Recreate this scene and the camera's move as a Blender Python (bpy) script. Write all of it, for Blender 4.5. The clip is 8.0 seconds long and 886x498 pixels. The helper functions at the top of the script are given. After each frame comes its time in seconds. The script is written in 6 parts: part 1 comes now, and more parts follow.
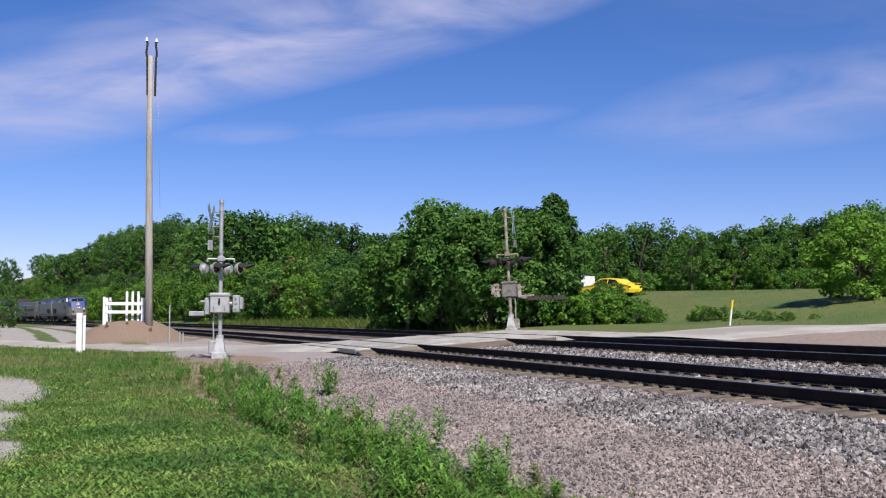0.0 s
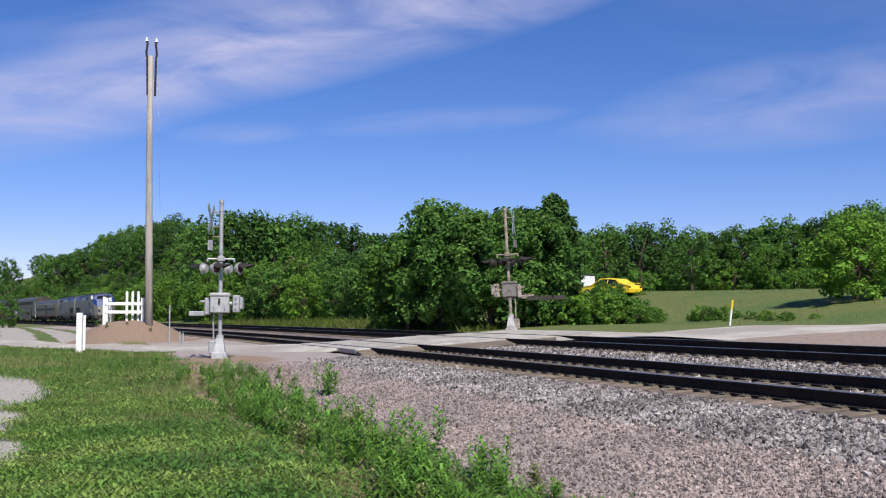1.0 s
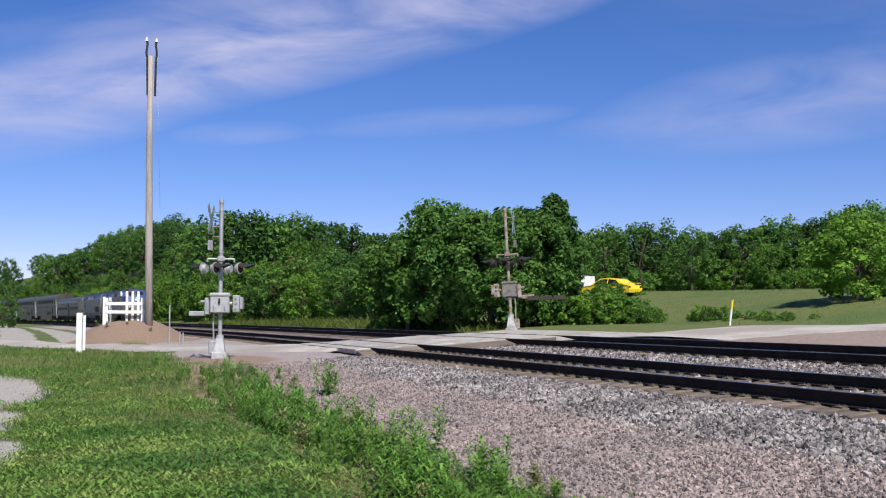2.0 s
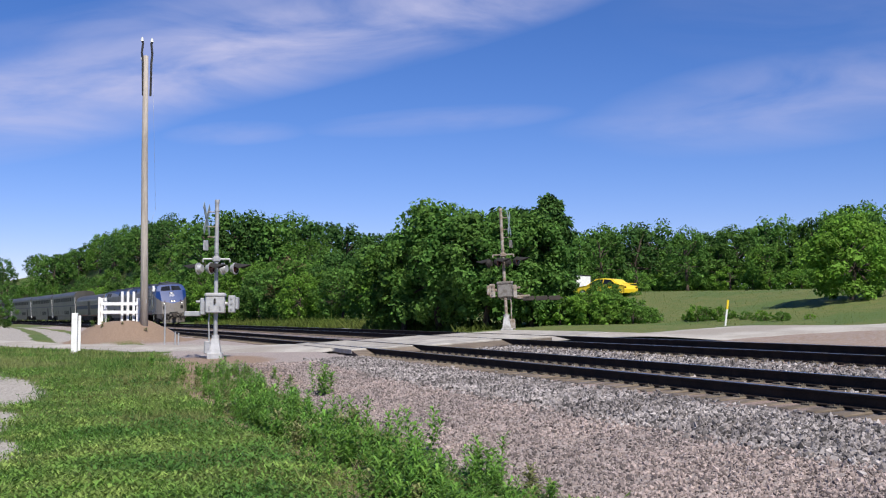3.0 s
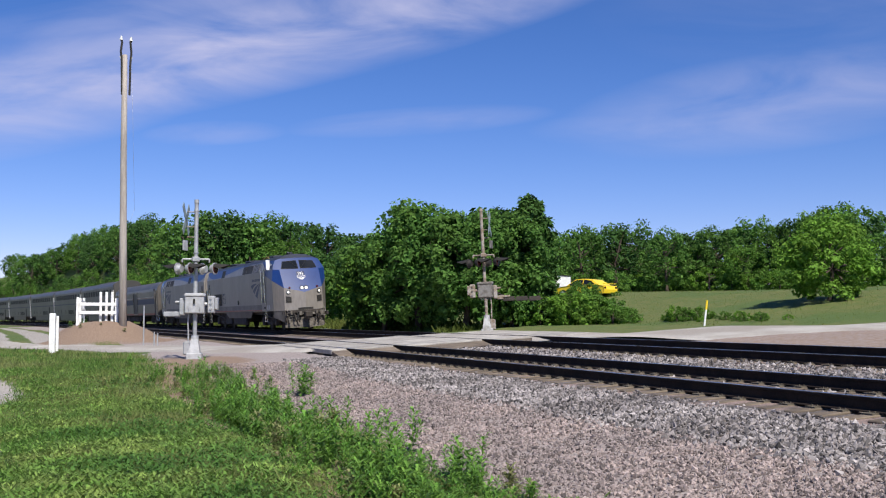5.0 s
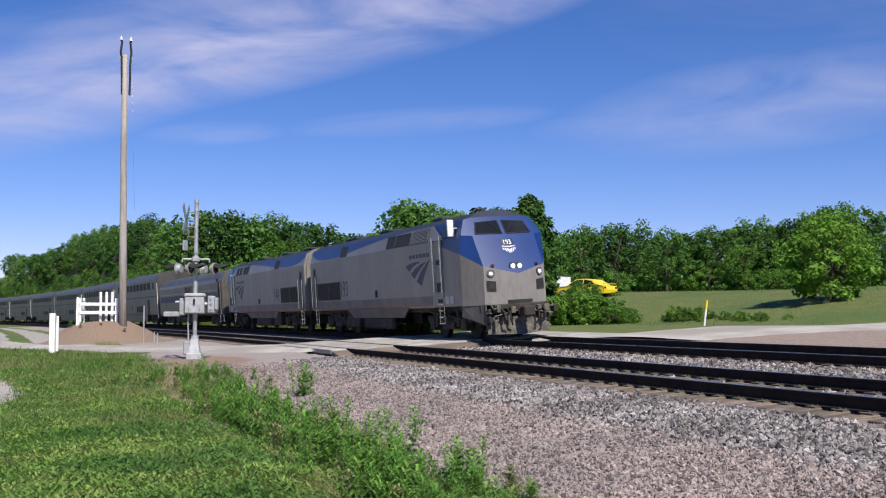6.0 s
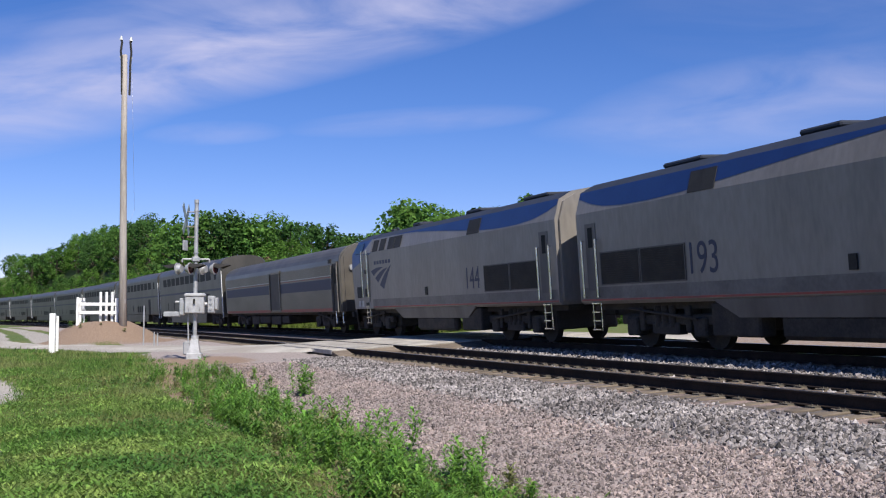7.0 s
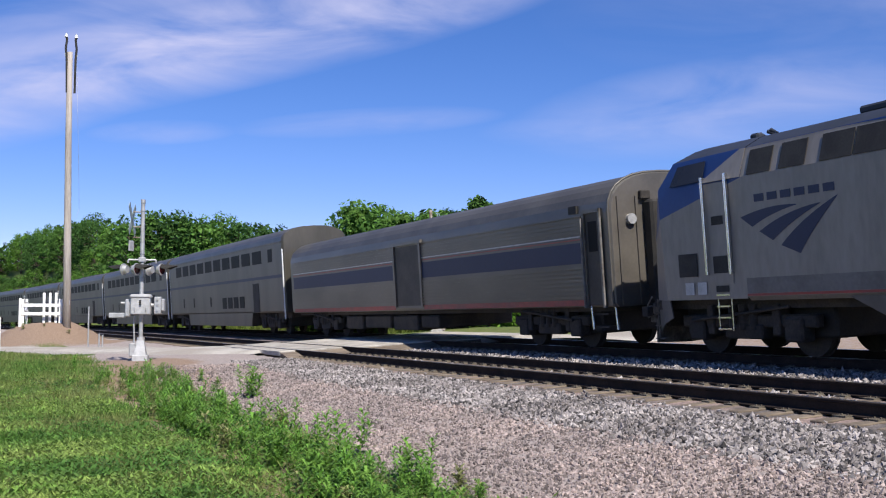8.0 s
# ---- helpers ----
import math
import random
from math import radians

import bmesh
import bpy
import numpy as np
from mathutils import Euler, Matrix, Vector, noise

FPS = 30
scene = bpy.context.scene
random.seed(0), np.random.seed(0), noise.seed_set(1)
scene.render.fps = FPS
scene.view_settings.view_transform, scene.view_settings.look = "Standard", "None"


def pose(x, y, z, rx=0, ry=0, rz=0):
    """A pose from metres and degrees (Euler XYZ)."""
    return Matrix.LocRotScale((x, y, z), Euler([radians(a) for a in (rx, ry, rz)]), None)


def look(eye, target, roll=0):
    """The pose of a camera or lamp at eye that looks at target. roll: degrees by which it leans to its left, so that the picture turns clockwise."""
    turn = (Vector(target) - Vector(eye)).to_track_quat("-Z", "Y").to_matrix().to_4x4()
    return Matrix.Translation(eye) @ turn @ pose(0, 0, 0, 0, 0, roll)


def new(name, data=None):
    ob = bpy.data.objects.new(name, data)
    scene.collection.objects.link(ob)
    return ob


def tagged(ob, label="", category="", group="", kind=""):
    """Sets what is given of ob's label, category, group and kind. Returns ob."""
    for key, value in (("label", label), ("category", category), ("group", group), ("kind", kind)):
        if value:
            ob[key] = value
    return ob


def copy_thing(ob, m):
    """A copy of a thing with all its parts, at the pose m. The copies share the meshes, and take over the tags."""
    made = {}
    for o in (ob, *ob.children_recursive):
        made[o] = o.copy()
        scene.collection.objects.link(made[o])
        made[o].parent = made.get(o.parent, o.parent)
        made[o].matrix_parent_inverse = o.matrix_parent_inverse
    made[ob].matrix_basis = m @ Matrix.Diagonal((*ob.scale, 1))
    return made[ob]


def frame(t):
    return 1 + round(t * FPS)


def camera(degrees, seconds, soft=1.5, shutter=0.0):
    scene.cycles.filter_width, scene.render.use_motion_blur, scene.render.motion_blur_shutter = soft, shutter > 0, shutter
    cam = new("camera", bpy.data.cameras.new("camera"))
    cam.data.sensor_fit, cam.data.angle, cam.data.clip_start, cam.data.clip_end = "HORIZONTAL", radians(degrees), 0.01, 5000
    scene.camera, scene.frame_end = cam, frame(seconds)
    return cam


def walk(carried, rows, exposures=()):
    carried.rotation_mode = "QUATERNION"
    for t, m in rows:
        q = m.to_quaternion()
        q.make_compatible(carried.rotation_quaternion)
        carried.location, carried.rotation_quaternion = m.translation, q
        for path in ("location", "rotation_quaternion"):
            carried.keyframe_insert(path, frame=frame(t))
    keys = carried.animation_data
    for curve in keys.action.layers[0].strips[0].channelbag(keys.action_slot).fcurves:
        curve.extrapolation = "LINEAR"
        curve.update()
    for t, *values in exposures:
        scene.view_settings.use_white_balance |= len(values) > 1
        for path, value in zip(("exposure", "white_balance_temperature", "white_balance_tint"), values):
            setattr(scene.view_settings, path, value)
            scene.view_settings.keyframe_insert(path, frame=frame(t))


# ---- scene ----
# Camera on a tripod beside a double-track line; it only pans.
EYE = Vector((0.0, 0.0, 0.966))
PITCH = 3.675
cam = camera(44.93, 8.0, soft=1.15, shutter=0.0)


def heading(yaw, up=0.0):
    """Camera pose looking yaw degrees left of the line's normal."""
    return pose(EYE.x, EYE.y, EYE.z, 90 + PITCH + up, 0, yaw)


walk(cam, [(0.0, heading(71.06)), (0.1, heading(71.06)), (2.8, heading(71.06)), (2.9, heading(71.05)),
           (3.0, heading(70.83, 0.01)), (3.1, heading(70.47, 0.01)), (3.2, heading(70.08, 0.02)), (3.3, heading(69.87, 0.03)),
           (3.4, heading(69.79, 0.03)), (3.5, heading(69.78, 0.03)), (3.7, heading(69.78, 0.03)), (7.5, heading(69.78, 0.03)),
           (7.6, heading(69.74, 0.03)), (7.7, heading(69.24, 0.05)), (7.8, heading(68.98, 0.07)),
           (7.9, heading(68.42, 0.08)), (8.0, heading(67.08, 0.10))],
     exposures=[(0.0, 0.27), (6.3, 0.27), (7.0, 0.33), (7.5, 0.38), (8.0, 0.48)])

# World: clear sky with thin high cloud, one sun ahead of the train and beyond the line.
SUN_ELEV, SUN_AZ = 49.0, 2.0     # azimuth: degrees from +x towards +y
world = bpy.data.worlds.new("sky")
scene.world = world
world.use_nodes = True


def build_world():
    nt = world.node_tree
    nt.nodes.clear()
    out = nt.nodes.new("ShaderNodeOutputWorld")
    bg = nt.nodes.new("ShaderNodeBackground")
    sky = nt.nodes.new("ShaderNodeTexSky")
    sky.sky_type = 'NISHITA'
    sky.sun_disc = False
    sky.sun_elevation = radians(SUN_ELEV)
    sky.sun_rotation = radians(90 - SUN_AZ)
    sky.altitude = 1600
    sky.air_density, sky.dust_density, sky.ozone_density = 1.0, 0.0, 5.0
    tc = nt.nodes.new("ShaderNodeTexCoord")
    def math_node(op, a, b=None, clamp=False):
        m = nt.nodes.new("ShaderNodeMath")
        m.operation, m.use_clamp = op, clamp
        for i, v in enumerate((a, b)):
            if v is None:
                continue
            if isinstance(v, (int, float)):
                m.inputs[i].default_value = v
            else:
                nt.links.new(v, m.inputs[i])
        return m.outputs[0]

    # flat view coordinates round a fixed heading, so that the cloud banks keep their places over the line
    fw = Vector((-math.sin(radians(71.06)) * 0.998, math.cos(radians(71.06)) * 0.998, 0.0641))
    rt = Vector((math.cos(radians(71.06)), math.sin(radians(71.06)), 0))
    tp = rt.cross(fw)

    def along(v):
        d = nt.nodes.new("ShaderNodeVectorMath")
        d.operation = 'DOT_PRODUCT'
        nt.links.new(tc.outputs["Generated"], d.inputs[0])
        d.inputs[1].default_value = v
        return d.outputs["Value"]

    depth = math_node('MAXIMUM', along(fw), 0.15)
    gx = math_node('DIVIDE', along(rt), depth)
    gy = math_node('DIVIDE', along(tp), depth)
    comb = nt.nodes.new("ShaderNodeCombineXYZ")
    nt.links.new(gx, comb.inputs[0])
    nt.links.new(gy, comb.inputs[1])

    def bank(x, y, turn, rx, ry, power):
        """A soft elongated bank of cloud."""
        c, s = math.cos(radians(turn)), math.sin(radians(turn))
        ax = math_node('ADD', math_node('MULTIPLY', math_node('SUBTRACT', gx, x), c / rx), math_node('MULTIPLY', math_node('SUBTRACT', gy, y), s / rx))
        ay = math_node('ADD', math_node('MULTIPLY', math_node('SUBTRACT', gx, x), -s / ry), math_node('MULTIPLY', math_node('SUBTRACT', gy, y), c / ry))
        q = math_node('ADD', math_node('MULTIPLY', ax, ax), math_node('MULTIPLY', ay, ay))
        return math_node('MULTIPLY', math_node('SUBTRACT', 1.0, q, True), power)

    mask = None
    for b in BANKS:
        v = bank(*b)
        mask = v if mask is None else math_node('MAXIMUM', mask, v)
    mp = nt.nodes.new("ShaderNodeMapping")
    mp.inputs["Rotation"].default_value = (0, 0, radians(-13))
    mp.inputs["Scale"].default_value = (4.0, 15.0, 1)
    nt.links.new(comb.outputs[0], mp.inputs[0])
    n2 = nt.nodes.new("ShaderNodeTexNoise")
    n2.inputs["Scale"].default_value, n2.inputs["Detail"].default_value, n2.inputs["Roughness"].default_value = 1.3, 8, 0.55
    n2.inputs["Distortion"].default_value = 0.5
    nt.links.new(mp.outputs[0], n2.inputs["Vector"])
    fine = nt.nodes.new("ShaderNodeMapRange")
    fine.inputs[1].default_value, fine.inputs[2].default_value = 0.30, 0.70
    nt.links.new(n2.outputs["Fac"], fine.inputs[0])
    dens = math_node('MULTIPLY', mask, fine.outputs[0])
    dens = math_node('MULTIPLY', dens, 1.0, True)
    mix = nt.nodes.new("ShaderNodeMix")
    mix.data_type = 'RGBA'
    nt.links.new(dens, mix.inputs[0])
    hs = nt.nodes.new("ShaderNodeHueSaturation")
    hs.inputs["Saturation"].default_value = 1.22
    nt.links.new(sky.outputs[0], hs.inputs["Color"])
    tint = nt.nodes.new("ShaderNodeMix")
    tint.data_type, tint.blend_type = 'RGBA', 'MULTIPLY'
    tint.inputs[0].default_value = 1.0
    nt.links.new(hs.outputs[0], tint.inputs[6])
    tint.inputs[7].default_value = (1.22, 0.96, 1.19, 1)
    nt.links.new(tint.outputs[2], mix.inputs[6])
    mix.inputs[7].default_value = (6.3, 6.2, 8.4, 1)
    nt.links.new(mix.outputs[2], bg.inputs[0])
    bg.inputs[1].default_value = 0.083
    nt.links.new(bg.outputs[0], out.inputs[0])


# cloud banks: place, lean, half sizes, density
BANKS = ((-0.16, 0.19, 13, 0.42, 0.052, 0.98), (-0.36, 0.145, 11, 0.22, 0.060, 0.75), (0.36, 0.145, 9, 0.24, 0.050, 0.42), (0.26, 0.118, 3, 0.16, 0.022, 0.38),
         (0.0, 0.12, 4, 0.13, 0.014, 0.35), (-0.19, 0.108, 2, 0.07, 0.012, 0.32), (-0.05, 0.245, 8, 0.5, 0.03, 0.5), (0.9, 0.5, 20, 0.8, 0.2, 0.5), (-1.2, 0.7, 10, 0.9, 0.25, 0.5))
build_world()
sun = new("sun", bpy.data.lights.new("sun", 'SUN'))
sun.data.energy, sun.data.angle, sun.data.color = 5.0, radians(0.5), (1.0, 0.95, 0.87)
sun_way = Vector((math.cos(radians(SUN_AZ)) * math.cos(radians(SUN_ELEV)), math.sin(radians(SUN_AZ)) * math.cos(radians(SUN_ELEV)), math.sin(radians(SUN_ELEV))))
sun.matrix_world = look(sun_way * 200, (0, 0, 0))
# ---- materials ----
def mat(name, col, rough=0.7, metal=0.0, col2=None, scale=4.0, fine=40.0, bump=0.0, vary=0.15, rand=0.0, island=0.0, stretch=(1, 1, 1), col3=None, lean=(0.42, 0.60), transl=0.0, spec=0.5):
    """Two scales of colour noise in object space, fine relief, and optional piece-to-piece variation."""
    m = bpy.data.materials.new(name)
    m.use_nodes = True
    nt = m.node_tree
    b = nt.nodes["Principled BSDF"]
    b.inputs["Roughness"].default_value, b.inputs["Metallic"].default_value = rough, metal
    b.inputs["Specular IOR Level"].default_value = spec
    tc = nt.nodes.new("ShaderNodeTexCoord")
    mp = nt.nodes.new("ShaderNodeMapping")
    mp.inputs["Scale"].default_value = stretch
    nt.links.new(tc.outputs["Object"], mp.inputs[0])
    a = nt.nodes.new("ShaderNodeTexNoise")
    a.inputs["Scale"].default_value, a.inputs["Detail"].default_value = scale, 5
    f = nt.nodes.new("ShaderNodeTexNoise")
    f.inputs["Scale"].default_value, f.inputs["Detail"].default_value = fine, 4
    nt.links.new(mp.outputs[0], a.inputs["Vector"])
    nt.links.new(mp.outputs[0], f.inputs["Vector"])
    ra = nt.nodes.new("ShaderNodeMapRange")
    ra.inputs[1].default_value, ra.inputs[2].default_value = lean
    nt.links.new(a.outputs["Fac"], ra.inputs[0])
    mx = nt.nodes.new("ShaderNodeMix")
    mx.data_type = 'RGBA'
    nt.links.new(ra.outputs[0], mx.inputs[0])
    mx.inputs[6].default_value = (*col, 1)
    mx.inputs[7].default_value = (*(col2 or [c * 0.8 for c in col]), 1)
    last = mx.outputs[2]
    if col3:
        w = nt.nodes.new("ShaderNodeTexNoise")
        w.inputs["Scale"].default_value, w.inputs["Detail"].default_value = scale * 0.37, 3
        nt.links.new(mp.outputs[0], w.inputs["Vector"])
        rw = nt.nodes.new("ShaderNodeMapRange")
        rw.inputs[1].default_value, rw.inputs[2].default_value = 0.48, 0.62
        nt.links.new(w.outputs["Fac"], rw.inputs[0])
        m3 = nt.nodes.new("ShaderNodeMix")
        m3.data_type = 'RGBA'
        nt.links.new(rw.outputs[0], m3.inputs[0])
        nt.links.new(last, m3.inputs[6])
        m3.inputs[7].default_value = (*col3, 1)
        last = m3.outputs[2]
    hsv = nt.nodes.new("ShaderNodeHueSaturation")
    nt.links.new(last, hsv.inputs["Color"])
    val = nt.nodes.new("ShaderNodeMapRange")
    val.inputs[1].default_value, val.inputs[2].default_value = 0.3, 0.7
    val.inputs[3].default_value, val.inputs[4].default_value = 1 - vary, 1 + vary
    nt.links.new(f.outputs["Fac"], val.inputs[0])
    v = val.outputs[0]
    for amount, node, out in ((rand, "ShaderNodeObjectInfo", "Random"), (island, "ShaderNodeNewGeometry", "Random Per Island")):
        if amount:
            o = nt.nodes.new(node)
            r = nt.nodes.new("ShaderNodeMapRange")
            r.inputs[3].default_value, r.inputs[4].default_value = 1 - amount, 1 + amount
            nt.links.new(o.outputs[out], r.inputs[0])
            p = nt.nodes.new("ShaderNodeMath")
            p.operation = 'MULTIPLY'
            nt.links.new(v, p.inputs[0])
            nt.links.new(r.outputs[0], p.inputs[1])
            v = p.outputs[0]
    nt.links.new(v, hsv.inputs["Value"])
    nt.links.new(hsv.outputs[0], b.inputs["Base Color"])
    if bump:
        bp = nt.nodes.new("ShaderNodeBump")
        bp.inputs["Strength"].default_value, bp.inputs["Distance"].default_value = bump, 0.02
        nt.links.new(f.outputs["Fac"], bp.inputs["Height"])
        nt.links.new(bp.outputs[0], b.inputs["Normal"])
    if transl:
        tr = nt.nodes.new("ShaderNodeBsdfTranslucent")
        nt.links.new(hsv.outputs[0], tr.inputs[0])
        ms = nt.nodes.new("ShaderNodeMixShader")
        ms.inputs[0].default_value = transl
        nt.links.new(b.outputs[0], ms.inputs[1])
        nt.links.new(tr.outputs[0], ms.inputs[2])
        nt.links.new(ms.outputs[0], nt.nodes["Material Output"].inputs[0])
    return m


def glow(name, col, strength):
    m = mat(name, col, 0.2)
    b = m.node_tree.nodes["Principled BSDF"]
    b.inputs["Emission Color"].default_value = (*col, 1)
    b.inputs["Emission Strength"].default_value = strength
    return m


M = {
    'soil': mat("soil", (0.26, 0.19, 0.14), 0.95, 0, (0.20, 0.14, 0.10), 1.2, 30, 0.6, 0.25),
    # bed darker than its loose stones: the gaps' shade is put into the colour
    'ballast_bed': mat("ballast_bed", (0.15, 0.127, 0.118), 0.95, 0, (0.085, 0.073, 0.068), 3.0, 38, 1.0, 0.45, col3=(0.26, 0.19, 0.165)),
    'stone': mat("stone", (0.246, 0.222, 0.213), 0.9, 0, (0.165, 0.147, 0.141), 0.6, 30, 0.3, 0.2, island=0.9),
    'stone_pink': mat("stone_pink", (0.265, 0.212, 0.193), 0.9, 0, (0.205, 0.168, 0.157), 0.6, 30, 0.3, 0.2, island=0.7),
    'rail': mat("rail", (0.024, 0.018, 0.016), 0.9, 0.0, (0.036, 0.026, 0.021), 3, 50, 0.2, 0.3, spec=0.12),
    'rail_top': mat("rail_top", (0.55, 0.55, 0.56), 0.3, 1.0, vary=0.1),
    'tie': mat("tie", (0.16, 0.125, 0.09), 0.95, 0, (0.11, 0.085, 0.065), 6, 30, 0.7, 0.3, rand=0.25, stretch=(1, 0.15, 1)),
    'tie_plate': mat("tie_plate", (0.17, 0.148, 0.105), 0.85, 0.2, (0.08, 0.065, 0.05), 9, 60, 0.3, 0.3),
    'concrete': mat("concrete", (0.42, 0.39, 0.345), 0.9, 0, (0.29, 0.265, 0.235), 1.5, 25, 0.5, 0.2, rand=0.10, col3=(0.33, 0.30, 0.26)),
    'road': mat("road", (0.43, 0.40, 0.355), 0.95, 0, (0.34, 0.31, 0.27), 0.7, 22, 0.4, 0.22, col3=(0.31, 0.275, 0.235)),
    'dirt_road': mat("dirt_road", (0.40, 0.33, 0.26), 0.95, 0, (0.34, 0.27, 0.2), 0.9, 20, 0.5, 0.2),
    'grass': mat("grass", (0.10, 0.16, 0.03), 0.9, 0, (0.16, 0.19, 0.045), 0.5, 14, 0.6, 0.3, col3=(0.08, 0.145, 0.025)),
    'silver': mat("silver", (0.240, 0.218, 0.194), 0.45, 0.15, (0.208, 0.188, 0.166), 0.8, 9, 0, 0.10, stretch=(1, 1, 0.3)),
    'steel': mat("steel", (0.102, 0.092, 0.077), 0.42, 0.4, (0.074, 0.068, 0.057), 0.7, 12, 0, 0.06, stretch=(1, 1, 0.25)),
    'blue': mat("blue", (0.009, 0.036, 0.150), 0.42, 0, (0.007, 0.030, 0.135), 1, 12, 0, 0.06),
    'roof_dark': mat("roof_dark", (0.028, 0.033, 0.05), 0.6, 0.1, (0.022, 0.026, 0.036), 0.9, 9, 0, 0.15),
    'black': mat("black", (0.012, 0.011, 0.010), 0.75, 0, (0.022, 0.019, 0.016), 2, 20, 0.2, 0.3),
    'under': mat("under", (0.025, 0.021, 0.018), 0.85, 0, (0.045, 0.036, 0.028), 2, 20, 0.2, 0.3),
}
M.update({
    # darker silver: dirt, and the skirts' shade put into the colour
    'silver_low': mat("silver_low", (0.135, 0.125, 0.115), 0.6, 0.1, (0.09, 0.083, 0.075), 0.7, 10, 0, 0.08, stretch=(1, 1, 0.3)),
    'rail_glass': mat("rail_glass", (0.012, 0.014, 0.017), 0.12, 0, (0.02, 0.022, 0.026), 0.6, 8, 0, 0.05, spec=0.25),
    'grille': mat("grille", (0.030, 0.028, 0.025), 0.7, 0.2, (0.02, 0.018, 0.016), 3, 30, 0.1, 0.2),
    'chrome': mat("chrome", (0.72, 0.72, 0.72), 0.22, 1.0, vary=0.05),
    'red_line': mat("red_line", (0.30, 0.045, 0.035), 0.5, 0, (0.22, 0.05, 0.04), 2, 12, 0, 0.15),
    'pale_line': mat("pale_line", (0.55, 0.53, 0.52), 0.5),
    'deep_blue': mat("deep_blue", (0.007, 0.014, 0.055), 0.5, 0, (0.009, 0.017, 0.06), 1, 12, 0, 0.05),
    'white_paint': mat("white_paint", (0.80, 0.80, 0.78), 0.6, 0, (0.70, 0.69, 0.66), 3, 20, 0.1, 0.06),
    'lamp_on': glow("lamp_on", (1.0, 0.95, 0.86), 1.0),
    'lens_clear': mat("lens_clear", (0.30, 0.31, 0.33), 0.15, 0.6),
    'lens_red': mat("lens_red", (0.06, 0.008, 0.008), 0.2),
    'stainless': mat("stainless", (0.150, 0.134, 0.114), 0.40, 0.4, (0.104, 0.093, 0.080), 0.6, 14, 0, 0.06, stretch=(0.3, 1, 1)),
    'dark_roof_steel': mat("dark_roof_steel", (0.112, 0.104, 0.092), 0.5, 0.35, (0.08, 0.074, 0.066), 0.6, 12, 0, 0.1),
})
